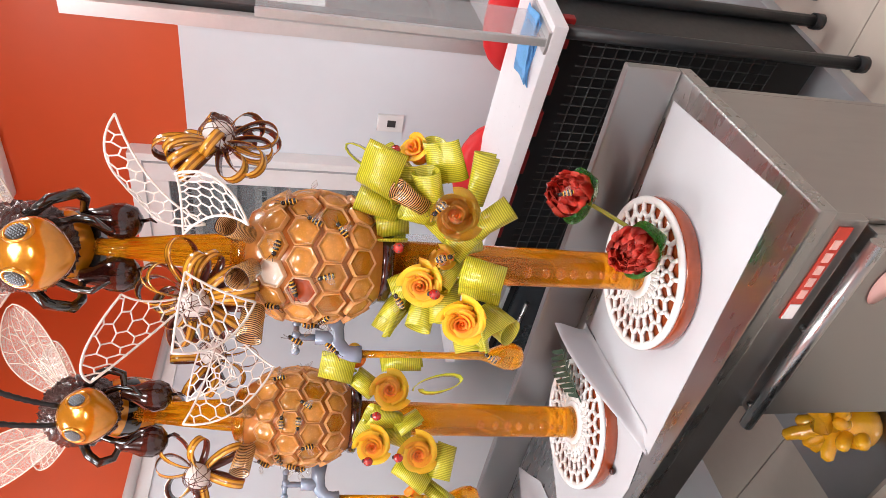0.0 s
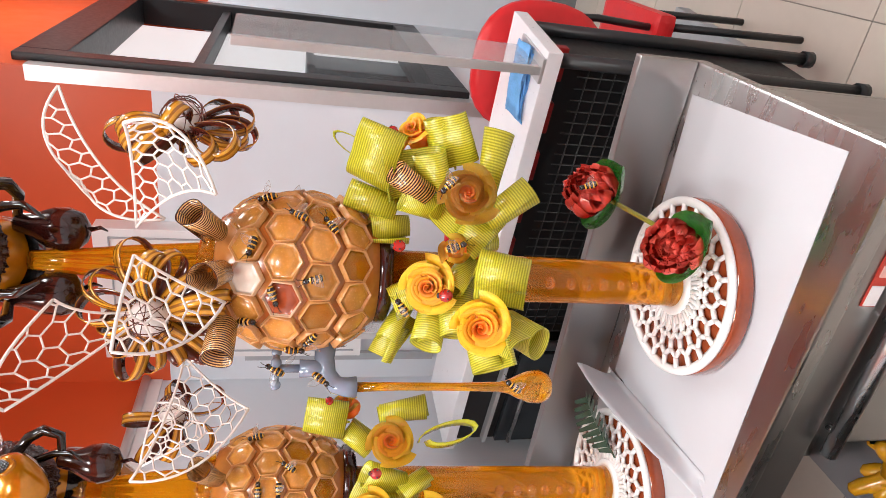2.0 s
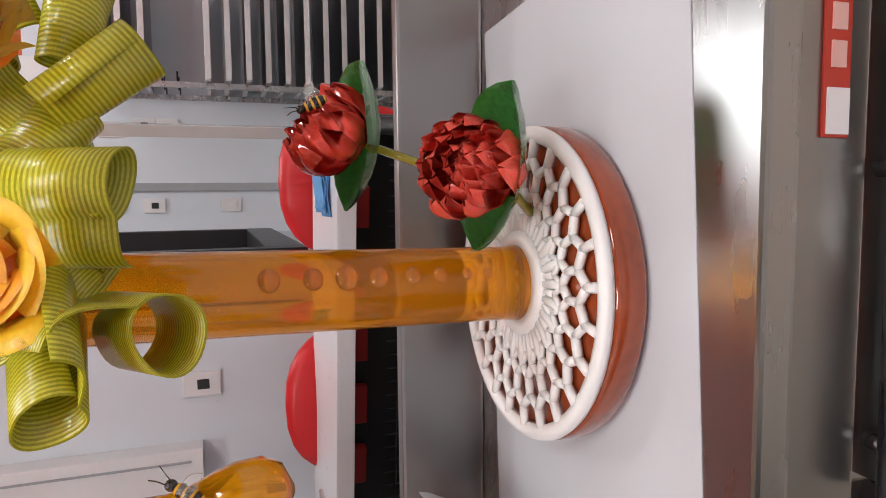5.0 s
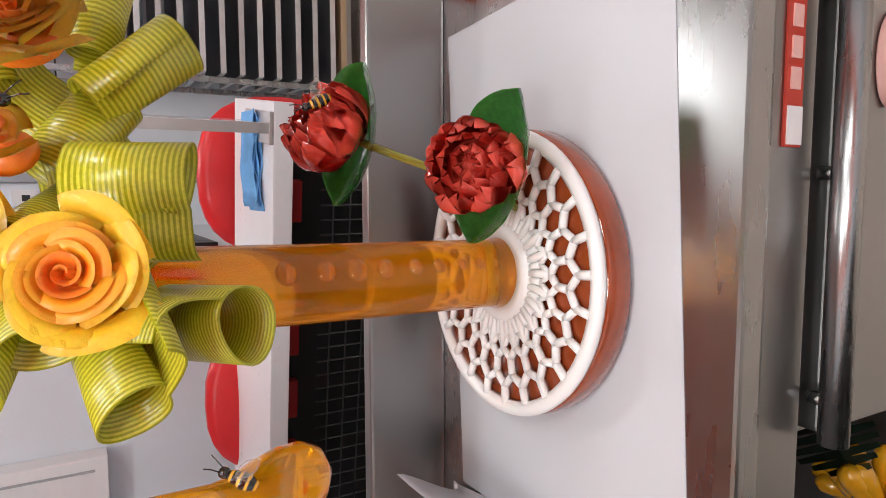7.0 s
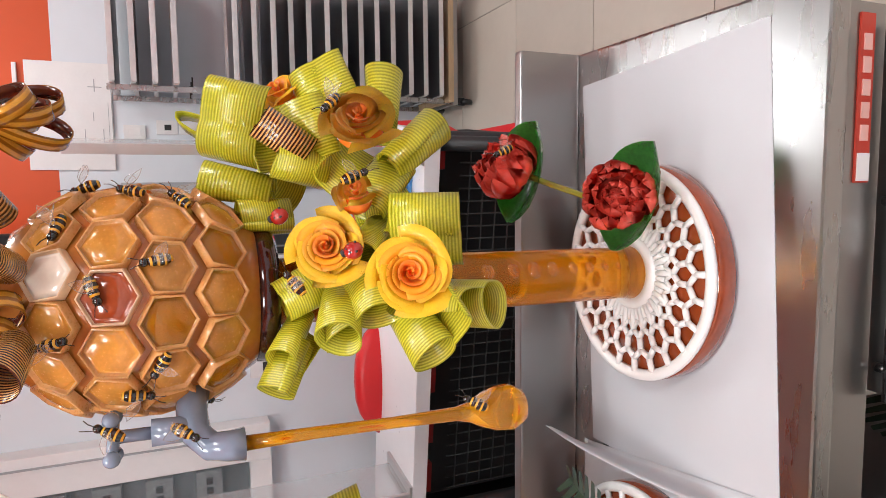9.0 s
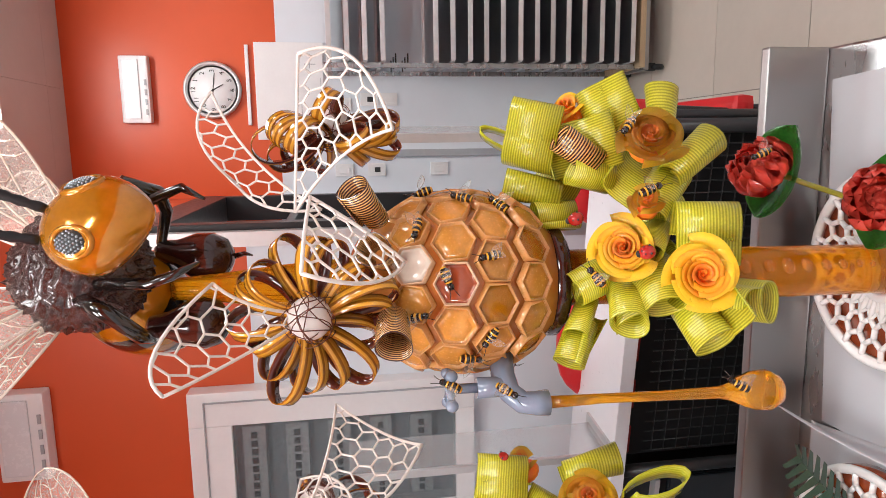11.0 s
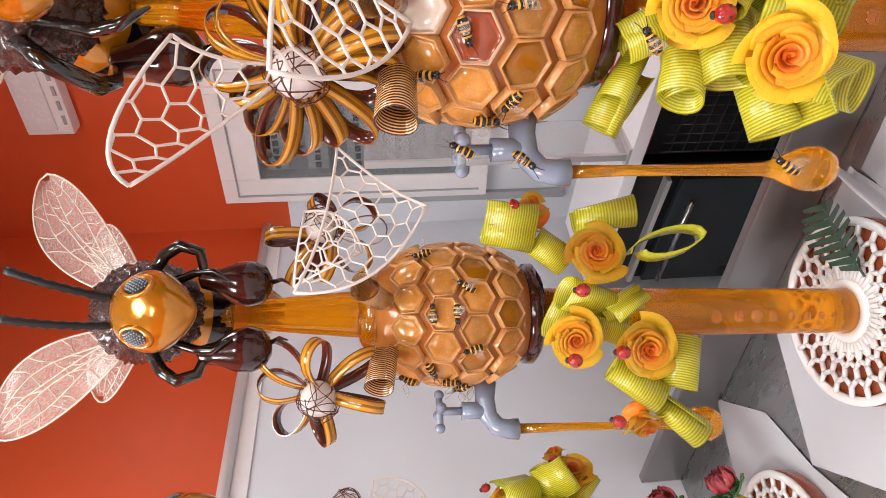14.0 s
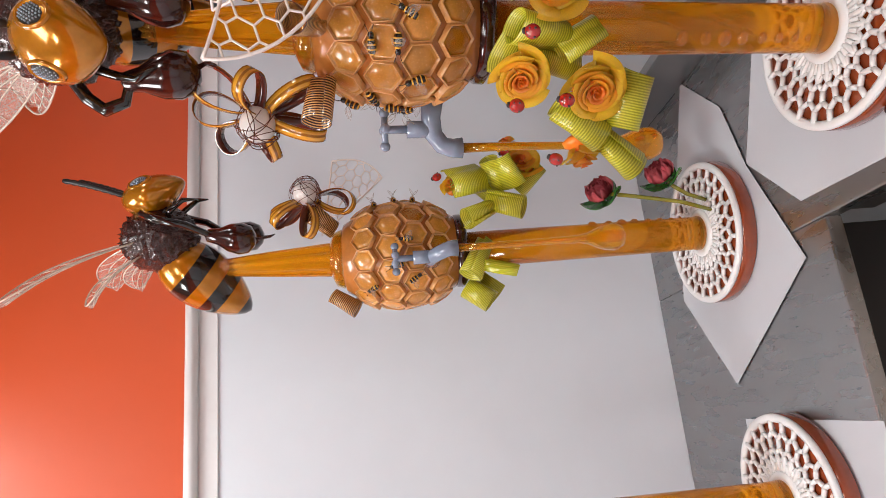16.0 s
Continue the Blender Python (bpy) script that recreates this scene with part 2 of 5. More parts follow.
def frames_along(pts):
    pts = [Vector(p) for p in pts]
    n = len(pts)
    tang = []
    for i in range(n):
        tang.append((pts[min(i + 1, n - 1)] - pts[max(i - 1, 0)]).normalized())
    ref = Vector((0, 0, 1)) if abs(tang[0].z) < 0.9 else Vector((1, 0, 0))
    a = tang[0].cross(ref).normalized()
    out = []
    for t in tang:
        a = (a - t * a.dot(t)).normalized()
        out.append((a.copy(), t.cross(a)))
    return pts, out


def tube(bm, pts, r, n=6, mat=0, cap=True):
    pts, fr = frames_along(pts)
    rings = []
    for i, (p, (a, b)) in enumerate(zip(pts, fr)):
        rr = r[i] if isinstance(r, (list, tuple)) else r
        rings.append([bm.verts.new(p + (a * math.cos(k * math.tau / n) + b * math.sin(k * math.tau / n)) * rr) for k in range(n)])
    for q, w in zip(rings, rings[1:]):
        for k in range(n):
            f = bm.faces.new((q[k], q[(k + 1) % n], w[(k + 1) % n], w[k]))
            f.material_index, f.smooth = mat, True
    if cap:
        for ring in (rings[0][::-1], rings[-1]):
            f = bm.faces.new(ring)
            f.material_index = mat


def lathe(bm, profile, n=32, mat=0, m=None, star=0.0, points=8, closed=False):
    m = m or Matrix()
    rings = []
    for r, z in profile:
        ring = []
        for k in range(n):
            a = k * math.tau / n
            q = r * (1 + star * math.cos(points * a))
            ring.append(bm.verts.new(m @ Vector((q * math.cos(a), q * math.sin(a), z))))
        rings.append(ring)
    for i, (q, w) in enumerate(zip(rings, rings[1:] + rings[:1] if closed else rings[1:])):
        for k in range(n):
            f = bm.faces.new((q[k], q[(k + 1) % n], w[(k + 1) % n], w[k]))
            f.smooth = True
            f.material_index = mat[i] if isinstance(mat, (list, tuple)) else mat
    for ring, mi in () if closed else ((rings[0][::-1], 0), (rings[-1], -1)):
        f = bm.faces.new(ring)
        f.material_index = mat[mi] if isinstance(mat, (list, tuple)) else mat


def ball(bm, c, radii, u=16, v=10, mat=0, m=None):
    if not isinstance(radii, (list, tuple)):
        radii = (radii,) * 3
    r = bmesh.ops.create_uvsphere(bm, u_segments=u, v_segments=v, radius=1)
    m = m or Matrix()
    for vert in r["verts"]:
        vert.co = m @ (Vector([vert.co[i] * radii[i] for i in range(3)]) + Vector(c))
    for f in {f for vert in r["verts"] for f in vert.link_faces}:
        f.smooth, f.material_index = True, mat


def strip(bm, pts, across, width, thick=0.0007, mats=(0, 0), taper=None):
    """A ribbon along pts; across is the direction of its width. Outer side takes mats[0], inner side mats[1]."""
    uvl = bm.loops.layers.uv.verify()
    pts = [Vector(p) for p in pts]
    n = len(pts)
    rows = []
    for i, p in enumerate(pts):
        t = (pts[min(i + 1, n - 1)] - pts[max(i - 1, 0)]).normalized()
        w = Vector(across[i] if isinstance(across, list) else across)
        w = (w - t * w.dot(t)).normalized()
        nn = t.cross(w)
        half = width / 2 * (taper[i] if taper else 1)
        rows.append([bm.verts.new(p + w * half * s + nn * thick * k) for s, k in ((-1, 1), (1, 1), (1, -1), (-1, -1))])
    us = (0.0, 1.0, 1.0, 0.0)
    for i, (q, w) in enumerate(zip(rows, rows[1:])):
        for k in range(4):
            f = bm.faces.new((q[k], q[(k + 1) % 4], w[(k + 1) % 4], w[k]))
            f.material_index = mats[0] if k == 0 else mats[1] if k == 2 else mats[1]
            f.smooth = k in (0, 2)
            for loop, uu in zip(f.loops, (us[k], us[(k + 1) % 4], us[(k + 1) % 4], us[k])):
                loop[uvl].uv = (uu, i / n)
    bm.faces.new(rows[0])
    bm.faces.new(rows[-1][::-1])


def mesh_of(name, bm, mats):
    bmesh.ops.recalc_face_normals(bm, faces=bm.faces)
    me = bpy.data.meshes.new(name)
    bm.to_mesh(me)
    bm.free()
    for m in mats if isinstance(mats, (list, tuple)) else [mats]:
        me.materials.append(m)
    return me


def thing(name, bm, mats, label="", category="", group="", kind="", m=None):
    ob = new(name, mesh_of(name, bm, mats) if bm is not None else None)
    if m is not None:
        ob.matrix_basis = m
    return tagged(ob, label, category, group, kind)


def part(name, bm, mats, parent, label="", m=None):
    me = bm if isinstance(bm, bpy.types.Mesh) else mesh_of(name, bm, mats)
    ob = new(name, me)
    ob.parent = parent
    if m is not None:
        ob.matrix_basis = m
    return tagged(ob, label)


def towards(p, d, up=(0, 0, 1)):
    """A pose at p whose z axis points along d and whose y axis leans to up."""
    z = Vector(d).normalized()
    u = Vector(up)
    if abs(z.dot(u)) > 0.98:
        u = Vector((0, 1, 0))
    x = u.cross(z).normalized()
    y = z.cross(x)
    return Matrix.Translation(p) @ Matrix((x, y, z)).transposed().to_4x4()


def boxes(*specs):
    bm = bmesh.new()
    for lo, hi, *b in specs:
        box(bm, lo, hi, b[0] if b else 0.0)
    return bm


# ---- setting ----
LEFT, NEAR, CORNER, FAR, RIGHT, BACK = -1.31, 1.355, -0.09, 2.9, 2.5, -2.7
JOINT, JOINT_L = 2.005, 2.085


def two_tone(name, lo, hi, joint, label):
    """A wall block, white below the joint and orange above it."""
    bm = bmesh.new()
    box(bm, lo, (hi[0], hi[1], joint), mat=0)
    box(bm, (lo[0], lo[1], joint), hi, mat=1)
    return thing(name, bm, [WHITE_WALL, ORANGE], label, "wall", "", "structure")


two_tone("wall_left", (LEFT - 0.12, BACK - 0.1, 0), (LEFT, NEAR + 0.12, CEIL), JOINT_L, "white panelled lower wall with orange paint above")
two_tone("wall_near", (LEFT, NEAR, 0), (CORNER - 0.12, NEAR + 0.12, CEIL), JOINT, "white lower wall with orange paint above")
two_tone("wall_far", (CORNER - 0.12, FAR, 0), (RIGHT, FAR + 0.12, CEIL), JOINT, "white lower wall with orange paint above")
two_tone("wall_right", (RIGHT, BACK - 0.1, 0), (RIGHT + 0.12, FAR + 0.12, CEIL), JOINT, "white and orange painted side wall")
two_tone("wall_back", (LEFT, BACK - 0.1, 0), (RIGHT, BACK, CEIL), JOINT, "white and orange painted rear wall")
# return wall with its window opening
W0, W1, WZ0, WZ1 = 1.41, 2.72, 0.95, 2.41
bm = bmesh.new()
X0 = CORNER - 0.12
box(bm, (X0, NEAR, 0), (CORNER, W0, JOINT), mat=0)
box(bm, (X0, NEAR, JOINT), (CORNER, W0, CEIL), mat=1)
box(bm, (X0, W1, 0), (CORNER, FAR, JOINT), mat=0)
box(bm, (X0, W1, JOINT), (CORNER, FAR, CEIL), mat=1)
box(bm, (X0, W0, 0), (CORNER, W1, WZ0), mat=0)
box(bm, (X0, W0, WZ1), (CORNER, W1, CEIL), mat=1)
thing("wall_return", bm, [WHITE_WALL, ORANGE], "return wall with a black framed window, orange above white", "wall", "", "structure")
win = new("window_1")
tagged(win, "black framed sliding window in the return wall", "window", "", "structure")
part("window_frame", boxes(((X0 + 0.02, W0, WZ0), (CORNER + 0.025, W0 + 0.07, WZ1), 0.006), ((X0 + 0.02, W1 - 0.07, WZ0), (CORNER + 0.025, W1, WZ1), 0.006), ((X0 + 0.02, W0 + 0.07, WZ1 - 0.14), (CORNER + 0.025, W1 - 0.07, WZ1), 0.006), ((X0 + 0.02, W0 + 0.07, WZ0), (CORNER + 0.025, W1 - 0.07, WZ0 + 0.12), 0.006), ((X0 + 0.05, W0 + 0.07, 1.87), (CORNER, W1 - 0.07, 1.905), 0.004)), BLACK_FRAME, win)
part("window_pane", boxes(((X0 + 0.055, W0 + 0.07, WZ0 + 0.12), (X0 + 0.06, W1 - 0.07, 1.87))), membrane("window_glass", (0.2, 0.22, 0.24), 0.15), win).visible_shadow = False
# two self-lit panels stand in for the lit room beyond the window
thing("backdrop", boxes(((LEFT + 0.01, NEAR + 0.5, 0.2), (LEFT + 0.03, FAR - 0.02, CEIL - 0.1))), BACKDROP, "glowing white panel standing in for the lit room behind the window", "backdrop", "", "structure")
thing("backdrop", boxes(((LEFT, FAR - 0.01, 0.2), (CORNER - 0.125, FAR + 0.02, CEIL - 0.08))), BACKDROP, "glowing white panel standing in for the lit room behind the window", "backdrop", "", "structure")
thing("low_cabinet", boxes(((-1.2, 2.55, 0), (-0.3, 2.85, 1.46), 0.006), ((-1.22, 2.53, 1.46), (-0.28, 2.86, 1.5), 0.006)), BLACK_FRAME, "dark low cabinet in the room behind the window", "cabinet")
thing("orange_partition", boxes(((-0.9, 2.0, 0), (-0.86, 2.5, 1.6), 0.004)), ORANGE, "orange partition in the room behind the window", "partition", "", "structure")
bm = bmesh.new()
box(bm, (LEFT, BACK, CEIL + 0.012), (RIGHT, FAR, CEIL + 0.1))
for i in range(7):
    for j in range(10):
        x, y = LEFT + i * 0.6, BACK + j * 0.6
        if x < RIGHT and y < FAR:
            box(bm, (x + 0.0006, y + 0.0006, CEIL), (min(x + 0.5994, RIGHT), min(y + 0.5994, FAR), CEIL + 0.012), 0.0006)
thing("ceiling", bm, CEILING_MAT, "grey beige suspended ceiling boards", "ceiling", "", "structure")
floor = thing("floor", boxes(((LEFT - 0.1, BACK - 0.1, -0.1), (RIGHT + 0.1, FAR + 0.1, -0.004))), GROUT, "light beige floor tiles with dark joints", "floor", "", "structure")
tile_mesh = mesh_of("tile", boxes(((0.002, 0.002, -0.004), (0.598, 0.598, 0.0), 0.0015)), FLOOR_MAT)
for i in range(7):
    for j in range(10):
        part("tile", tile_mesh, None, floor, m=pose(LEFT - 0.1 + i * 0.6, BACK - 0.1 + j * 0.6, 0))
thing("baseboard", boxes(((CORNER, FAR - 0.014, 0), (RIGHT, FAR, 0.15), 0.003)), SKIRT, "dark grey skirting along the far wall", "skirting", "", "structure")
bm = bmesh.new()
tube(bm, [(LEFT + 0.012, BACK, JOINT_L + 0.01), (LEFT + 0.012, NEAR, JOINT_L + 0.01)], 0.016, 10)
box(bm, (LEFT, BACK, JOINT_L - 0.05), (LEFT + 0.006, NEAR, JOINT_L), 0.001)
thing("trim", bm, WHITE_PLASTIC, "white moulding along the top of the wall panels", "moulding", "", "structure")
bm = boxes(((CORNER - 0.045, NEAR - 0.004, 0.0), (CORNER + 0.004, NEAR, 2.36)), ((CORNER, NEAR, 0.0), (CORNER + 0.004, NEAR + 0.045, 2.36)))
thing("corner_guard", bm, ALU, "aluminium corner guard on the wall corner", "corner guard", "", "structure")


def ceiling_lamp(x, y):
    ob = new("ceiling_lamp")
    ob.matrix_basis = pose(x, y, CEIL)
    tagged(ob, "square recessed ceiling lamp, switched on", "lamp", "ceiling lamps")
    part("diffuser", boxes(((-0.26, -0.26, -0.012), (0.26, 0.26, -0.006), 0.002)), LAMP_GLOW, ob, "glowing white diffuser")
    part("frame", boxes(((-0.28, -0.28, -0.006), (0.28, 0.28, 0.0), 0.002)), WHITE_PLASTIC, ob)


for lx, ly, share in LAMPS:
    ceiling_lamp(lx, ly)


# ---- kitchen furniture ----
def steel_counter():
    ob = new("steel_counter")
    tagged(ob, "L-shaped stainless steel refrigerated counter with papers on it", "counter")
    x0, x1, y0, y1, xi = LEFT + 0.002, 0.332, -0.252, 0.188, -0.615
    bm = boxes(((x0, y0, 0.872), (x1, y1 + 0.02, 0.9), 0.004), ((x0, -2.3, 0.872), (xi, y0, 0.9), 0.004))
    part("top", bm, STEEL, ob)
    bm = bmesh.new()
    box(bm, (x0, y1, 0.9), (x1, y1 + 0.022, 1.008), 0.004)
    part("upstand", bm, STEEL_DARK, ob)
    part("apron", boxes(((-0.63, y0 + 0.012, 0.80), (x1 - 0.02, y0 + 0.03, 0.872), 0.002)), STEEL_DARK, ob)
    part("body", boxes(((-0.135, y0 + 0.035, 0.1), (x1 - 0.03, y1, 0.872), 0.003)), STEEL_DARK, ob)
    door = part("door", boxes(((-0.125, y0 + 0.008, 0.14), (x1 - 0.04, y0 + 0.034, 0.775), 0.004)), STEEL_DARK, ob)
    bm = bmesh.new()
    tube(bm, [(-0.125, y0 - 0.012, 0.79), (x1 - 0.04, y0 - 0.012, 0.79)], 0.012, 12)
    for hx in (-0.09, 0.1, x1 - 0.08):
        tube(bm, [(hx, y0 - 0.012, 0.788), (hx, y0 + 0.012, 0.788)], 0.006, 8)
    part("handle", bm, STEEL, door, "long polished tubular handle")
    bm = bmesh.new()
    lathe(bm, [(0.0, 0), (0.028, 0), (0.03, 0.002), (0.0, 0.003)], 24, m=Matrix.Translation((0.2, y0 + 0.0075, 0.7)) @ Matrix.Rotation(radians(90), 4, "X") @ Matrix.Diagonal((1.4, 0.7, 1, 1)))
    part("badge", bm, PINK, door, "small oval badge")
    plate = part("maker_plate", boxes(((0.12, y0 + 0.0095, 0.820), (0.30, y0 + 0.012, 0.843), 0.001)), RED_LABEL, ob, "red maker's plate with pale lettering bars")
    bm = bmesh.new()
    for k in range(5):
        box(bm, (0.165 + k * 0.024, y0 + 0.008, 0.826), (0.182 + k * 0.024, y0 + 0.0095, 0.838))
    part("lettering", bm, PINK, plate)
    part("white_tag", boxes(((0.122, y0 + 0.008, 0.822), (0.152, y0 + 0.0094, 0.841))), WHITE_PLASTIC, plate)
    part("side_shelf", boxes(((-0.63, y0 + 0.05, 0.2), (-0.137, y1, 0.22), 0.003)), STEEL_DARK, ob)
    part("rear_panel", boxes(((-0.63, y1, 0.1), (x1 - 0.03, y1 + 0.016, 0.872), 0.002)), STEEL_DARK, ob)
    # solid black box: shade and dark clutter under the side run, put in as colour
    part("shade_block", boxes(((x0, -2.28, 0.1), (xi - 0.05, y0, 0.872), 0.003)), BLACK, ob, "black block standing in for the shaded space and dark things under the side run")
    for lx, ly in ((x1 - 0.06, y0 + 0.06), (x1 - 0.06, y1 - 0.03), (-0.6, y0 + 0.06), (xi - 0.08, -2.2)):
        bm = bmesh.new()
        tube(bm, [(lx, ly, 0.0), (lx, ly, 0.12)], 0.02, 12)
        part("leg", bm, STEEL, ob)


steel_counter()


def sheet(name, outline, z, label, group="paper sheets"):
    bm = bmesh.new()
    top = [bm.verts.new((x, y, z + 0.0008)) for x, y in outline]
    low = [bm.verts.new((x, y, z)) for x, y in outline]
    bm.faces.new(top)
    bm.faces.new(low[::-1])
    n = len(outline)
    for i in range(n):
        bm.faces.new((low[i], low[(i + 1) % n], top[(i + 1) % n], top[i]))
    return thing(name, bm, PAPER, label, "paper", group)


sheet("paper_sheet", [(-0.282, -0.216), (0.306, -0.178), (0.279, 0.176), (-0.292, 0.138)], 0.9, "white paper sheet lying under the sugar sculpture")
sheet("paper_sheet", [(-0.29, -0.2), (-0.40, -0.22), (-0.66, -0.21), (-0.787, -0.086), (-0.66, 0.15), (-0.3, 0.16)], 0.9012, "white paper sheet with torn corners on the counter")
sheet("paper_sheet", [(-0.682, -0.303), (-0.994, -0.49), (-1.16, -0.28), (-1.07, 0.0), (-0.964, 0.193), (-0.83, 0.06), (-0.787, -0.09)], 0.9024, "white paper sheet turned askew on the counter")
sheet("paper_sheet", [(-0.607, -0.573), (-0.996, -0.56), (-1.01, -0.95), (-0.62, -0.97)], 0.9, "white paper sheet at the side run of the counter")
# the curled corner between the first two sheets
bm = bmesh.new()
rows = []
for i in range(9):
    s = i / 8
    row = []
    for j in range(9):
        v = j / 8
        base = Vector((-0.30 + 0.05 * v, 0.15 - 0.33 * v, 0.902))
        lift = (math.sin(s * math.pi * 0.55)) * (1 - v) ** 0.8
        row.append(bm.verts.new(base + Vector((-0.05 * s + 0.11 * lift * s, -0.05 * s, 0.115 * lift * s + 0.012 * math.sin(v * 5) * s))))
    rows.append(row)
for a, b in zip(rows, rows[1:]):
    for j in range(8):
        f = bm.faces.new((a[j], a[j + 1], b[j + 1], b[j]))
        f.smooth = True
curl = thing("curled_paper", bm, PAPER, "white paper corner curling up between the sculptures", "paper", "paper sheets")
sol = curl.modifiers.new("solid", "SOLIDIFY")
sol.thickness = 0.001
bm = bmesh.new()
ball(bm, (-0.423, -0.164, 0.909), (0.009, 0.008, 0.0075), 12, 8)
thing("coffee_bean", bm, CHOC, "dark brown round bead lying on the paper", "bead")


TABLE = Matrix.Translation((0.245, 0.625, 0.0)) @ Matrix.Rotation(radians(-8), 4, "Z") @ Matrix.Translation((-0.245, -0.625, 0))


def white_table():
    ob = new("white_table")
    ob.matrix_basis = TABLE
    tagged(ob, "white laminate worktop table on a black mesh underframe", "table")
    part("tabletop", boxes(((-1.22, 0.62, 0.962), (0.245, 0.93, 1.0), 0.004)), LAMINATE, ob)
    front = mesh_of("drawer_front", boxes(((0, 0.685, 0.922), (0.085, 0.71, 0.955), 0.004)), material("dark_red_plastic", (0.28, 0.012, 0.012), 0.4, vary=0.15))
    for k in range(7):
        part("drawer_front", front, None, ob, "small red drawer front", pose(-0.7 + k * 0.142, 0, 0))
    part("underframe", boxes(((-0.72, 0.705, 0.16), (0.2, 0.93, 0.96), 0.004)), BLACK, ob)
    bm = bmesh.new()
    for k in range(30):
        x = -0.70 + k * 0.031
        tube(bm, [(x, 0.69, 0.3), (x, 0.69, 0.88)], 0.002, 4)
    for k in range(16):
        z = 0.3 + k * 0.037
        tube(bm, [(-0.7, 0.688, z), (0.2, 0.688, z)], 0.002, 4)
    part("mesh_front", bm, BLACK_FRAME, ob)
    for lx, ly in ((0.215, 0.66), (0.215, 0.9), (-0.74, 0.66)):
        bm = bmesh.new()
        tube(bm, [(lx, ly, 0.06), (lx, ly, 0.962)], 0.018, 12)
        tube(bm, [(lx, ly, 0.06), (lx, ly, 0.09)], 0.024, 12)
        part("leg", bm, BLACK_FRAME, ob)
    part("plinth", boxes(((-0.75, 0.60, 0.0), (0.13, 1.72, 0.06), 0.008)), GREY_PAINT, ob, "grey steel base plate")


white_table()


def oven():
    ob = new("oven")
    ob.matrix_basis = TABLE
    tagged(ob, "black built-in oven under the white worktop", "oven")
    part("body", boxes(((-1.24, 0.68, 0.25), (-0.765, 0.93, 0.958), 0.005)), BLACK, ob)
    part("door", boxes(((-1.23, 0.655, 0.3), (-0.775, 0.68, 0.80), 0.005)), DARK_GLASS, ob)
    part("trim_strip", boxes(((-1.23, 0.65, 0.835), (-0.775, 0.68, 0.85), 0.002)), ALU, ob, "bright metal strip")
    bm = bmesh.new()
    tube(bm, [(-1.2, 0.63, 0.76), (-0.84, 0.63, 0.76)], 0.008, 10)
    part("handle", bm, STEEL, ob)


oven()


def divider(x):
    ob = thing("acrylic_divider", boxes(((x - 0.008, 0.63, 1.0), (x + 0.008, 0.78, 1.70), 0.002)), ACRYLIC, "clear acrylic divider standing on the white table", "divider", "table dividers", m=TABLE)
    part("edge_strip", boxes(((x - 0.01, 0.622, 1.0), (x + 0.01, 0.632, 1.70), 0.001)), ALU, ob)
    part("foot", boxes(((x - 0.03, 0.62, 1.0), (x + 0.03, 0.80, 1.008), 0.002)), ALU, ob)


divider(0.197)
divider(-0.66)


def folded_cloth():
    bm = bmesh.new()
    for k in range(4):
        rows = []
        for i in range(9):
            row = []
            for j in range(7):
                u, v = i / 8, j / 6
                z = 1.0015 + 0.004 * k + 0.004 * noise.noise(Vector((u * 3, v * 3, k * 2.0))) + 0.01 * abs(math.sin(u * 5 + k)) * (0.5 + 0.5 * math.sin(v * 7 + k))
                row.append(bm.verts.new((0.045 + 0.17 * u + 0.008 * k, 0.70 + 0.11 * v + 0.01 * math.sin(u * 4), max(z, 1.001 + 0.002 * k))))
            rows.append(row)
        for a, b in zip(rows, rows[1:]):
            for j in range(6):
                f = bm.faces.new((a[j], a[j + 1], b[j + 1], b[j]))
                f.smooth = True
    ob = thing("folded_cloth", bm, BLUE_CLOTH, "crumpled light blue cloth on the white table", "cloth")
    ob.modifiers.new("solid", "SOLIDIFY").thickness = 0.002


folded_cloth()


def chair_meshes():
    back = bmesh.new()
    n = 28
    rings = []
    for depth, scale in ((0.0, 0.93), (0.01, 1.0), (0.035, 1.0), (0.05, 0.9), (0.054, 0.5)):
        rings.append([back.verts.new((0.19 * scale * math.copysign(abs(math.cos(a)) ** 0.8, math.cos(a)), -depth - 0.03 * math.cos(a) ** 2 * -1, 0.2 * scale * math.copysign(abs(math.sin(a)) ** 0.8, math.sin(a)))) for a in (k * math.tau / n for k in range(n))])
    for q, w in zip(rings, rings[1:]):
        for k in range(n):
            back.faces.new((q[k], q[(k + 1) % n], w[(k + 1) % n], w[k])).smooth = True
    back.faces.new(rings[0][::-1]).smooth = True
    back.faces.new(rings[-1]).smooth = True
    seat = bmesh.new()
    box(seat, (-0.2, -0.2, 0), (0.2, 0.2, 0.06), 0.025)
    return mesh_of("backrest", back, RED_FABRIC), mesh_of("seat", seat, RED_FABRIC)


BACKREST, SEAT = chair_meshes()


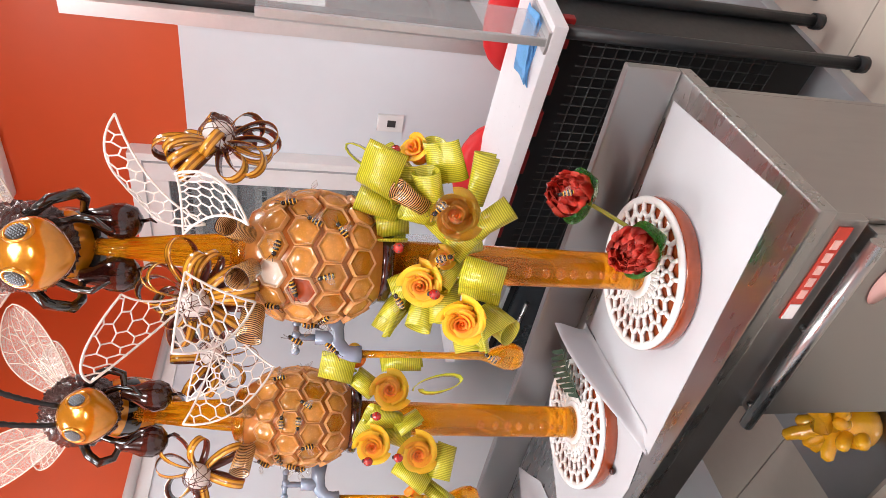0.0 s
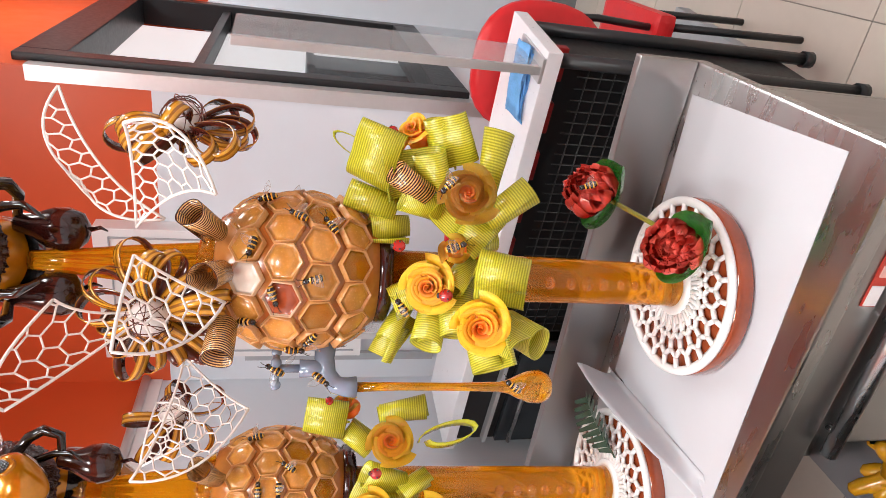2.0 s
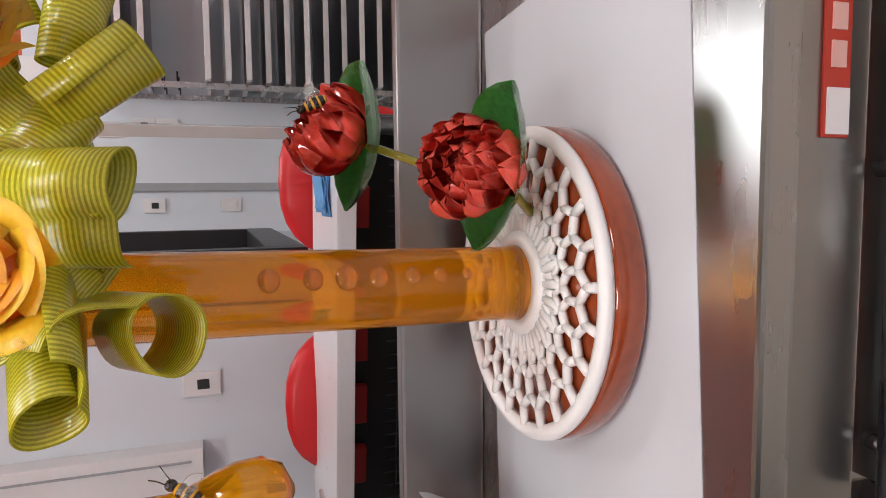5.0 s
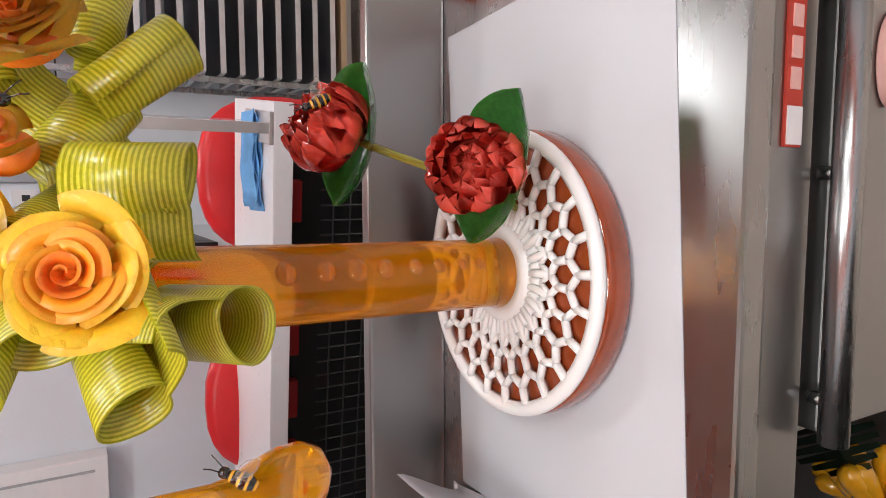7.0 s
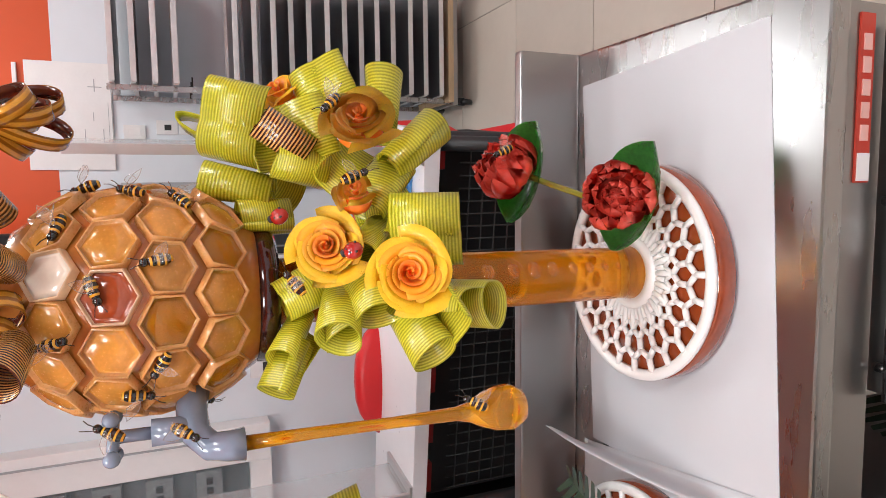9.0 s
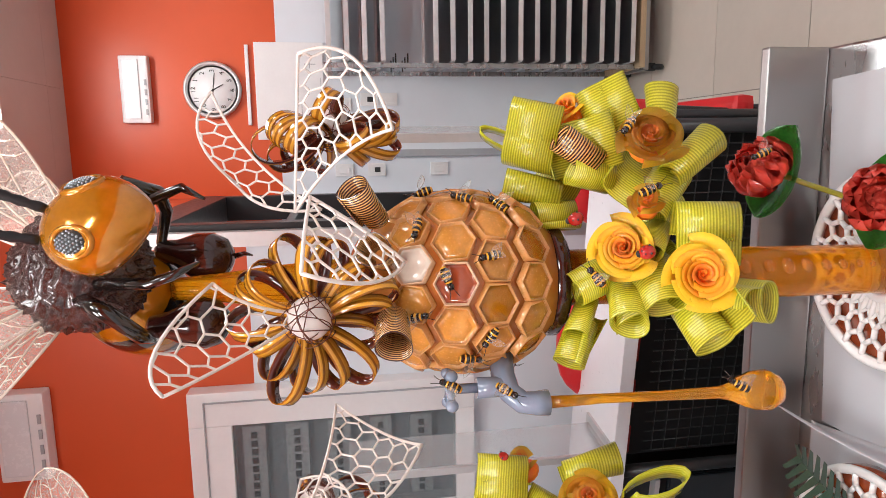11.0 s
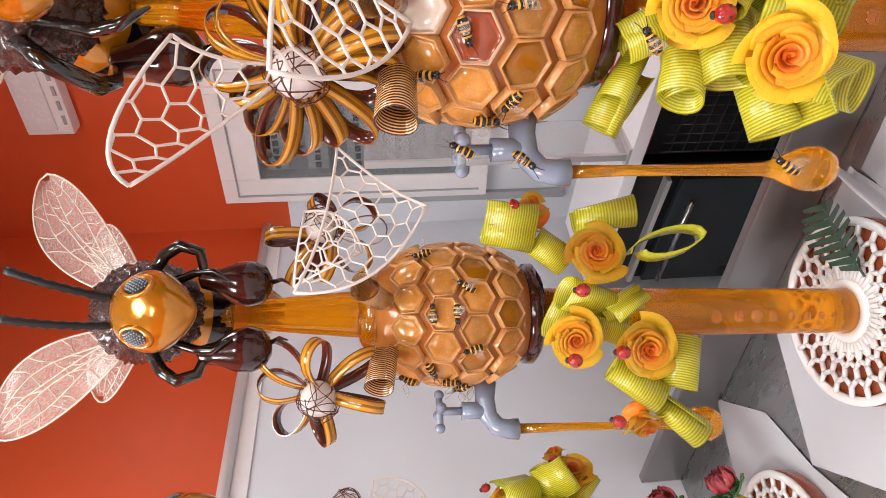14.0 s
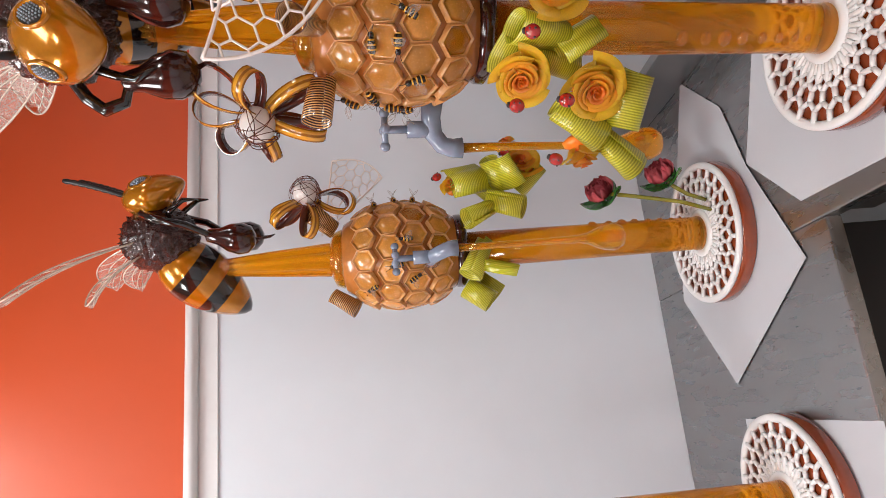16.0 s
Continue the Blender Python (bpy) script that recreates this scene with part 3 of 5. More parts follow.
def red_chair(x, y, turn):
    ob = new("red_chair")
    ob.matrix_basis = pose(x, y, 0, 0, 0, turn)
    tagged(ob, "red padded chair with a rounded back and black frame", "chair", "red chairs")
    part("backrest", BACKREST, None, ob, m=pose(0, 0.03, 0.87))
    part("seat", SEAT, None, ob, m=pose(0, 0.2, 0.47))
    bm = bmesh.new()
    for s in (-1, 1):
        tube(bm, [(0.15 * s, 0.05, 0.49), (0.16 * s, 0.05, 0.7), (0.14 * s, 0.05, 1.0)], 0.011, 8)
    tube(bm, [(-0.14, 0.05, 1.0), (0, 0.06, 1.04), (0.14, 0.05, 1.0)], 0.011, 8)
    part("back_frame", bm, BLACK_FRAME, ob)
    for sx in (-1, 1):
        for ly in (0.04, 0.36):
            bm = bmesh.new()
            tube(bm, [(0.17 * sx, ly, 0.0), (0.16 * sx, ly, 0.48)], 0.012, 8)
            part("leg", bm, BLACK_FRAME, ob)


red_chair(0.12, 1.0, 0)
red_chair(-0.42, 1.0, 0)


def tray_rack():
    ob = new("tray_rack")
    tagged(ob, "tall steel rack filled with stacked grey baking trays", "rack")
    x0, x1, y0, y1 = 0.57, 1.12, 2.44, 2.86
    for x in (x0, x1):
        for y in (y0 + 0.04, y1):
            bm = boxes(((x - 0.012, y - 0.012, 0.1), (x + 0.012, y + 0.012, 1.75), 0.002))
            part("post", bm, STEEL, ob)
            bm = bmesh.new()
            lathe(bm, [(0.0, -0.012), (0.035, -0.012), (0.04, 0), (0.035, 0.012), (0.0, 0.012)], 16, m=Matrix.Translation((x, y, 0.04)) @ Matrix.Rotation(radians(90), 4, "Y"))
            box(bm, (x - 0.02, y - 0.015, 0.05), (x + 0.02, y + 0.015, 0.1), 0.003)
            part("castor", bm, BLACK, ob)
    part("base", boxes(((x0 - 0.02, y0, 0.1), (x1 + 0.02, y1, 0.13), 0.004)), STEEL_DARK, ob)
    part("wooden_board", boxes(((x0 - 0.01, y0 - 0.03, 0.135), (x1 + 0.01, y1, 0.165), 0.004)), material("pale_wood", (0.5, 0.36, 0.22), 0.5, vary=0.25, scale=4, aniso=(1, 12, 12)), ob)
    bm = bmesh.new()
    box(bm, (0, 0, 0), (x1 - x0 - 0.03, 0.44, 0.006), 0.002, 0)
    for lo, hi in (((0, -0.006, -0.004), (x1 - x0 - 0.03, 0.0, 0.02)), ((0, 0.44, 0), (x1 - x0 - 0.03, 0.446, 0.02)), ((-0.005, 0, 0), (0, 0.44, 0.02)), ((x1 - x0 - 0.03, 0, 0), (x1 - x0 - 0.025, 0.44, 0.02))):
        box(bm, lo, hi, 0.0015, 1)
    tray = mesh_of("tray", bm, [TRAY_STEEL, TRAY_EDGE])
    rng = random.Random(4)
    for k in range(13):
        part("tray", tray, None, ob, m=pose(x0 + 0.015, y0 - 0.05 + rng.uniform(-0.015, 0.015), 0.21 + k * 0.083, rng.uniform(-0.4, 0.4), 0, 0))
    for k in range(4):
        part("tray", tray, None, ob, m=pose(x0 + 0.015, y0 - 0.03 + rng.uniform(-0.01, 0.01), 1.46 + k * 0.085))
    bm = bmesh.new()
    tube(bm, [(0, 0, 0), (0.06, 0, 0)], 0.004, 6)
    peg = mesh_of("peg", bm, BLACK)
    for z in (1.34, 1.40):
        for y in (y0 + 0.06, y0 + 0.2, y0 + 0.34):
            part("peg", peg, None, ob, m=pose(x0, y, z))


tray_rack()


# ---- things on the walls ----
def wall_clock():
    ob = new("wall_clock")
    ob.matrix_basis = pose(0.485, FAR, 2.341, 90, 0, 0)
    tagged(ob, "round white wall clock with a silver rim", "clock")
    bm = bmesh.new()
    lathe(bm, [(0.12, 0.0), (0.145, 0.0), (0.15, 0.02), (0.145, 0.035), (0.135, 0.038), (0.13, 0.03), (0.128, 0.012), (0.12, 0.012)], 48, closed=True)
    part("rim", bm, ALU, ob, "silver rim")
    bm = bmesh.new()
    lathe(bm, [(0.0, 0.004), (0.13, 0.004), (0.13, 0.012), (0.0, 0.012)], 48)
    part("dial", bm, WHITE_PLASTIC, ob)
    for h in range(1, 13):
        a = radians(90 - 30 * h)
        cu = bpy.data.curves.new("numeral", "FONT")
        cu.body, cu.size, cu.align_x, cu.align_y, cu.extrude = str(h), 0.034, "CENTER", "CENTER", 0.0006
        cu.materials.append(INK)
        nu = new("numeral", cu)
        nu.parent = ob
        nu.matrix_basis = pose(0.1 * math.cos(a), 0.1 * math.sin(a), 0.013)
    for nm, a, ln, w in (("hour_hand", 62, 0.062, 0.006), ("minute_hand", 95, 0.09, 0.004)):
        bm = bmesh.new()
        box(bm, (-0.012, -w / 2, 0.014), (ln, w / 2, 0.0155), 0.0005)
        part(nm, bm, INK, ob, m=pose(0, 0, 0.001 * (nm == "hour_hand"), 0, 0, {"hour_hand": -61, "minute_hand": -8}[nm]))
    bm = bmesh.new()
    ball(bm, (0, 0, 0.016), 0.006, 10, 6)
    part("hub", bm, INK, ob)


wall_clock()


def emergency_light(x0, x1, z0, z1, y):
    ob = new("emergency_light")
    tagged(ob, "white emergency light box on the orange wall", "emergency light", "emergency lights")
    part("housing", boxes(((x0, y - 0.06, z0), (x1, y, z1), 0.01)), WHITE_PLASTIC, ob)
    part("diffuser", boxes(((x0 + 0.02, y - 0.068, z0 + 0.045), (x1 - 0.02, y - 0.058, z1 - 0.015), 0.004)), material("frosted_cover", (0.72, 0.74, 0.76), 0.25, vary=0.04), ob)
    bm = boxes(*[((x0 + 0.04 + 0.05 * k, y - 0.0665, z0 + 0.01), (x0 + 0.07 + 0.05 * k, y - 0.062, z0 + 0.02)) for k in range(4)])
    part("indicator_marks", bm, GREY_PAINT, ob)


emergency_light(0.315, 0.655, 2.65, 2.79, FAR)
emergency_light(-0.85, -0.562, 2.635, 2.78, NEAR)


def notice_board():
    ob = thing("notice_board", boxes(((0.222, FAR - 0.012, 1.757), (0.735, FAR, 2.121), 0.002)), WHITE_PLASTIC, "white board with faint pencil drawings on the far wall", "board")
    bm = boxes(((0.30, FAR - 0.0135, 1.80), (0.42, FAR - 0.012, 1.803)), ((0.30, FAR - 0.0135, 1.88), (0.42, FAR - 0.012, 1.883)), ((0.30, FAR - 0.0135, 1.80), (0.303, FAR - 0.012, 1.88)), ((0.46, FAR - 0.0135, 1.84), (0.50, FAR - 0.012, 1.843)), ((0.6, FAR - 0.0135, 1.83), (0.66, FAR - 0.012, 1.834)), ((0.62, FAR - 0.0135, 1.80), (0.624, FAR - 0.012, 1.86)), ((0.35, FAR - 0.0135, 1.76), (0.70, FAR - 0.012, 1.762)), ((0.35, FAR - 0.0135, 1.775), (0.55, FAR - 0.012, 1.777)))
    part("drawn_lines", bm, GREY_PAINT, ob)
    part("top_rail", boxes(((0.30, FAR - 0.02, 2.15), (0.72, FAR, 2.168), 0.003)), WHITE_PLASTIC, ob)


notice_board()


def socket_plate(x, z, y, kind):
    ob = thing("wall_socket", boxes(((x - 0.035, y - 0.012, z - 0.05), (x + 0.035, y, z + 0.05), 0.004)), WHITE_PLASTIC, "white %s plate on the white wall" % kind, "socket", "wall plates")
    if kind == "socket":
        part("outlet", boxes(((x - 0.014, y - 0.0135, z - 0.02), (x + 0.014, y - 0.012, z + 0.012), 0.001)), INK, ob)
    else:
        part("rocker", boxes(((x - 0.018, y - 0.016, z - 0.028), (x + 0.018, y - 0.012, z + 0.028), 0.002)), WHITE_PLASTIC, ob)


for sx, sz, k in ((0.436, 1.515, "socket"), (0.436, 1.41, "switch"), (0.41, 1.665, "switch"), (0.05, 1.665, "switch"), (0.05, 1.485, "socket"), (0.05, 1.13, "switch")):
    socket_plate(sx, sz, FAR, k)
socket_plate(-0.435, 1.265, NEAR, "socket")
ob = thing("wall_conduit", boxes(((0.12, FAR - 0.02, 0.15), (0.16, FAR, 1.74), 0.003)), GREY_PAINT, "grey vertical cable trunking on the far wall", "trunking")
ob = thing("wall_conduit", boxes(((-1.20, NEAR - 0.02, 0.95), (-1.165, NEAR, 1.72), 0.003)), GREY_PAINT, "grey vertical cable trunking beside the switch cabinet", "trunking")


def breaker_cabinet():
    ob = new("breaker_cabinet")
    tagged(ob, "white electrical cabinet with a smoked glass door", "cabinet")
    x0, x1, z0, z1, y = -1.14, -0.598, 1.268, 2.21, NEAR
    g0, g1, h0, h1 = -1.042, -0.713, 1.333, 2.075
    part("frame", boxes(((x0, y - 0.07, z0), (g0, y, z1), 0.004), ((g1, y - 0.07, z0), (x1, y, z1), 0.004), ((g0, y - 0.07, h1), (g1, y, z1), 0.003), ((g0, y - 0.07, z0), (g1, y, h0), 0.003)), WHITE_PLASTIC, ob)
    part("inner_frame", boxes(((x0 + 0.03, y - 0.078, z0 + 0.03), (x0 + 0.034, y - 0.07, z1 - 0.05)), ((x1 - 0.034, y - 0.078, z0 + 0.03), (x1 - 0.03, y - 0.07, z1 - 0.05)), ((x0 + 0.034, y - 0.078, z1 - 0.054), (x1 - 0.034, y - 0.07, z1 - 0.05))), GREY_PAINT, ob)
    part("rear_plate", boxes(((g0, y - 0.006, h0), (g1, y, h1))), GREY_PAINT, ob)
    for k in range(5):
        z = h0 + 0.08 + k * 0.14
        part("breaker_row", boxes(((g0 + 0.02, y - 0.04, z), (g1 - 0.02, y - 0.006, z + 0.075), 0.003)), WHITE_PLASTIC, ob)
        bm = boxes(*[((g0 + 0.03 + 0.03 * j, y - 0.048, z + 0.028), (g0 + 0.048 + 0.03 * j, y - 0.04, z + 0.047)) for j in range(9)])
        part("breaker_levers", bm, BLACK, ob)
    part("glass_door", boxes(((g0 + 0.002, y - 0.066, h0 + 0.002), (g1 - 0.002, y - 0.061, h1 - 0.002))), SMOKED, ob).visible_shadow = False


breaker_cabinet()


# ---- sugar sculptures: shared meshes ----
def hive_radius(z):
    return 0.112 * math.sqrt(max(0.0, 1 - ((z - 0.65) / 0.165) ** 2))


def make_base():
    bm = bmesh.new()
    lathe(bm, [(0.0, 0.0), (0.146, 0.0), (0.149, 0.004), (0.149, 0.026), (0.146, 0.03), (0.0, 0.03)], 64)
    return mesh_of("base_disc", bm, BASE_BROWN)


def make_lattice():
    bm = bmesh.new()
    lathe(bm, [(0.134, 0.030), (0.1475, 0.030), (0.149, 0.034), (0.1475, 0.0385), (0.141, 0.040), (0.134, 0.037)], 72, closed=True)
    lathe(bm, [(0.036, 0.030), (0.05, 0.030), (0.052, 0.038), (0.048, 0.043), (0.036, 0.044)], 48, closed=True)
    n = 24
    def at(r, k):
        a = k * math.tau / n
        return (r * math.cos(a), r * math.sin(a), 0.0365)
    for k in range(n):
        for p, q, w in ((at(0.049, k), at(0.08, k), 0.0044), (at(0.08, k), at(0.09, k + 0.5), 0.0042), (at(0.08, k + 1), at(0.09, k + 0.5), 0.0042), (at(0.09, k + 0.5), at(0.107, k + 0.5), 0.0044), (at(0.107, k + 0.5), at(0.119, k), 0.0044), (at(0.107, k + 0.5), at(0.119, k + 1), 0.0044), (at(0.119, k), at(0.137, k), 0.0046), (at(0.049, k + 0.5), at(0.066, k + 0.5), 0.0036), (at(0.066, k + 0.5), at(0.08, k), 0.003), (at(0.066, k + 0.5), at(0.08, k + 1), 0.003)):
            tube(bm, [p, q], w, 6)
    return mesh_of("lattice_top", bm, ICING)


def make_column():
    bm = bmesh.new()
    lathe(bm, [(0.0, 0.03), (0.036, 0.03), (0.0365, 0.045), (0.035, 0.06), (0.036, 0.3), (0.037, 0.57), (0.0, 0.57)], 32)
    return mesh_of("column", bm, AMBER)


def make_bubble():
    bm = bmesh.new()
    ball(bm, (0, 0, 0), (0.85, 0.55, 0.7), 14, 9)
    return mesh_of("bubble", bm, BUBBLE)


BUBBLES = ((0.085, 0.006), (0.105, 0.007), (0.13, 0.009), (0.155, 0.010), (0.185, 0.012), (0.212, 0.014), (0.24, 0.012), (0.275, 0.013))


def make_upper_column():
    bm = bmesh.new()
    lathe(bm, [(0.0, 0.76), (0.034, 0.76), (0.031, 0.80), (0.024, 0.88), (0.016, 0.95), (0.012, 1.0), (0.0, 1.0)], 48, star=0.10, points=9)
    return mesh_of("upper_column", bm, AMBER)


def make_hive():
    bm = bmesh.new()
    prof = [(0.0, 0.528), (0.06, 0.528)]
    for i in range(15):
        z = 0.535 + 0.235 * i / 14
        prof.append((hive_radius(z) - 0.003, z))
    prof += [(0.06, 0.776), (0.0, 0.776)]
    lathe(bm, prof, 48)
    return mesh_of("hive", bm, HIVE)


def make_collar():
    bm = bmesh.new()
    lathe(bm, [(0.0, 0.512), (0.066, 0.512), (0.075, 0.52), (0.074, 0.532), (0.06, 0.54), (0.0, 0.54)], 40)
    return mesh_of("lower_collar", bm, CHOC)


def make_cap():
    bm = bmesh.new()
    lathe(bm, [(0.0, 0.765), (0.055, 0.765), (0.06, 0.775), (0.055, 0.79), (0.036, 0.80), (0.0, 0.80)], 40)
    return mesh_of("upper_collar", bm, AMBER_DEEP)


def make_cell(fill, name, rim=None):
    bm = bmesh.new()
    a = 0.0285
    hexa = [Vector((a * math.sin(k * math.tau / 6), a * math.cos(k * math.tau / 6), 0)) for k in range(6)]
    # wax rim, rounded
    ins = [[h * s + Vector((0, 0, z)) for h in hexa] for s, z in ((1.0, -0.006), (0.985, 0.003), (0.945, 0.0045), (0.90, 0.003), (0.87, -0.001))]
    rings = [[bm.verts.new(p) for p in ring] for ring in ins]
    for q, w in zip(rings, rings[1:]):
        for k in range(6):
            f = bm.faces.new((q[k], q[(k + 1) % 6], w[(k + 1) % 6], w[k]))
            f.material_index, f.smooth = 1, True
    last = rings[-1]
    for s, z in ((0.68, 0.0028), (0.42, 0.0046), (0.18, 0.0052)):
        cur = [bm.verts.new(h * s + Vector((0, 0, z))) for h in hexa]
        for k in range(6):
            f = bm.faces.new((last[k], last[(k + 1) % 6], cur[(k + 1) % 6], cur[k]))
            f.smooth = True
        last = cur
    bm.faces.new(last).smooth = True
    return mesh_of(name, bm, [fill, rim or CELL_RIM])


def make_roll(length, r, turns, mat, tail=0.0, squash=0.9, skew=0.0):
    """A rolled ribbon; its axis is z. squash flattens the roll, skew winds it askew."""
    bm = bmesh.new()
    pts = []
    n = 30
    for i in range(n + 1):
        a = turns * math.tau * i / n
        q = r * (0.78 + 0.22 * i / n) * (1 + 0.05 * math.sin(3 * a))
        pts.append((q * math.cos(a), q * math.sin(a) * squash, skew * length * (i / n - 0.5)))
    if tail:
        t0 = Vector(pts[-1])
        d = (t0 - Vector(pts[-2])).normalized()
        o = Vector((t0.x, t0.y, 0)).normalized()
        for k in range(1, 8):
            pts.append(t0 + d * tail * k / 7 + o * tail * 0.35 * math.sin(k / 7 * 2.6))
    across = [Vector((0.10 * math.cos(k * 0.3), 0.10 * math.sin(k * 0.3), 1)) for k in range(len(pts))]
    strip(bm, pts, across, length, 0.0006)
    return mesh_of("ribbon_roll", bm, mat)


def make_bow(mat):
    """A flat open loop of plain ribbon."""
    bm = bmesh.new()
    pts = [(0.012 * math.sin(k / 16 * math.tau), 0, 0.03 - 0.035 * math.cos(k / 16 * math.tau) + 0.012 * (k / 16)) for k in range(17)]
    strip(bm, pts, (0.3, 1, 0.1), 0.02, 0.0006)
    return mesh_of("ribbon_loop", bm, mat)


def make_gold_loop(length, r, sides=(0, 1)):
    """A teardrop of ribbon from the origin along z, gold outside and brown inside; its width lies along y."""
    bm = bmesh.new()
    pts = []
    for k in range(23):
        s = k / 22
        a = s * math.tau
        pts.append((r * math.sin(a) * (0.55 + 0.45 * math.sin(s * math.pi)), 0, length * (0.5 - 0.5 * math.cos(a)) ** 0.8))
    strip(bm, pts, (0, 1, 0), 0.0165, 0.0006, sides)
    return mesh_of("ribbon_petal", bm, [BROWN_PLAIN, GOLD_RIBBON])


def make_pearl():
    bm = bmesh.new()
    ball(bm, (0, 0, 0), 0.024, 24, 14)
    return mesh_of("pearl", bm, BALL_WHITE)


def make_threads(seed):
    rng = random.Random(seed)
    bm = bmesh.new()
    for k in range(11):
        q = Matrix.Rotation(rng.uniform(0, math.tau), 4, "X") @ Matrix.Rotation(rng.uniform(0, math.tau), 4, "Y")
        r = rng.uniform(0.024, 0.034)
        e = rng.uniform(0.75, 1.1)
        pts = [q @ Vector((r * math.cos(a), r * e * math.sin(a), 0.008 * math.sin(2 * a + k))) for a in (i * math.tau / 20 for i in range(rng.choice((15, 18, 21))))]
        tube(bm, pts, 0.0007, 4)
    return mesh_of("sugar_threads", bm, WIRE)


def make_rose(seed, full):
    """A rose of wrapped petals that faces along z; radius about 1. Gives the heart's mesh and one mesh for each petal."""
    rng = random.Random(seed)
    count = 20 if full else 10
    petals = []
    for k in range(count):
        bm = bmesh.new()
        s = k / (count - 1)
        ang = k * 2.28 + rng.uniform(-0.22, 0.22)
        r1 = 0.05 + 0.72 * s ** 0.9 if full else 0.07 + 0.5 * s
        span = 3.3 - 1.75 * s
        top = 0.50 - 0.20 * s ** 1.5 if full else 0.75 - 0.22 * s
        depth = 0.22 + 0.42 * s
        mat = ROSE_ORANGE if s < 0.25 else ROSE_MID if s < 0.58 else ROSE_YELLOW
        lip = rng.uniform(0.8, 1.25)
        rows = []
        for i in range(15):
            u = i / 14 - 0.5
            row = []
            for j in range(8):
                v = j / 7
                edge = 1 - abs(2 * u) ** 3.5
                c = max(0.0, v - 0.62) / 0.38
                rr = r1 * (0.45 + 0.55 * v ** 0.65) + (0.025 + 0.20 * s) * lip * c ** 1.4 + u * 0.11 * (0.6 + s) + 0.018 * math.sin(u * 8 + k) * c * s
                a = ang + u * span
                z = top - depth * (1 - v) - 0.13 * (1 - edge) * v * (0.5 + s) - (0.02 + 0.13 * s) * lip * c ** 2.2 + 0.03 * math.cos(u * 6.3) * c * s
                row.append(bm.verts.new((rr * math.cos(a), rr * math.sin(a), z)))
            rows.append(row)
        for q, w in zip(rows, rows[1:]):
            for j in range(7):
                bm.faces.new((q[j], q[j + 1], w[j + 1], w[j])).smooth = True
        bmesh.ops.solidify(bm, geom=bm.faces[:], thickness=0.016)
        for f in bm.faces:
            f.smooth = True
        petals.append(mesh_of("petal", bm, mat))
    bm = bmesh.new()
    lathe(bm, [(0.0, -0.5), (0.3, -0.45), (0.55, -0.3), (0.5, -0.12), (0.3, 0.0), (0.12, 0.15), (0.04, 0.3), (0.0, 0.32)], 16)
    return mesh_of("rose", bm, ROSE_ORANGE), petals


def make_lotus(mat):
    """A lotus that opens along z; radius about 1. Gives the heart's mesh and the petals as pairs of mesh and pose."""
    rng = random.Random(8)
    petals = []
    for ring, (n, r0, lean, length) in enumerate(((5, 0.06, 0.10, 0.92), (8, 0.22, 0.26, 1.02), (9, 0.38, 0.46, 1.08), (10, 0.50, 0.68, 1.08), (10, 0.58, 0.92, 1.0))):
        bm = bmesh.new()
        rows = []
        for i in range(8):
            v = i / 7
            lv = lean * (1.45 - 1.15 * v)
            rad = r0 * (0.55 + 0.45 * math.sin(v * 2.2)) + length * math.sin(lv) * v * 0.75
            z = -0.35 + length * math.cos(lv) * v
            w = 0.31 * math.sin(math.pi * min(v * 0.80 + 0.16, 1)) ** 0.7 if i < 7 else 0.02
            rows.append([bm.verts.new((rad - 0.13 * abs(q) ** 1.6 + 0.02, w * q, z + 0.02 * math.sin(q * 5 + ring))) for q in (-1, -0.5, 0, 0.5, 1)])
        for q, w in zip(rows, rows[1:]):
            for c in range(4):
                bm.faces.new((q[c], q[c + 1], w[c + 1], w[c])).smooth = True
        bmesh.ops.solidify(bm, geom=bm.faces[:], thickness=0.03)
        for f in bm.faces:
            f.smooth = True
        me = mesh_of("petal", bm, mat)
        for k in range(n):
            petals.append((me, pose(0, 0, 0, 0, 0, (k + 0.5 * ring) * 360 / n + rng.uniform(-6, 6)) @ Matrix.Scale(rng.uniform(0.9, 1.08), 4)))
    bm = bmesh.new()
    ball(bm, (0, 0, -0.1), (0.55, 0.55, 0.4), 14, 8)
    ball(bm, (0, 0, 0.25), (0.2, 0.2, 0.3), 10, 7)
    return mesh_of("lotus", bm, mat), petals


def make_calyx():
    """One broad green leaf of the three that cup a lotus from below."""
    bm = bmesh.new()
    for a0 in (0.0,):
        rows = []
        for i in range(9):
            v = i / 8
            row = []
            for j in range(7):
                u = j / 6 - 0.5
                w = 1.5 * math.sin(math.pi * (0.12 + 0.86 * v)) ** 0.7
                rad = 1.12 * math.sin(v * 1.45) + 0.02
                z = -0.62 + 0.75 * v ** 2.2 + 0.05 * math.cos(u * 9)
                a = a0 + u * w / max(rad, 0.35)
                row.append(bm.verts.new((rad * math.cos(a), rad * math.sin(a), z)))
            rows.append(row)
        for q, w in zip(rows, rows[1:]):
            for j in range(6):
                bm.faces.new((q[j], q[j + 1], w[j + 1], w[j])).smooth = True
    bmesh.ops.solidify(bm, geom=bm.faces[:], thickness=0.05)
    for f in bm.faces:
        f.smooth = True
    return mesh_of("leaf", bm, LEAF_GREEN)


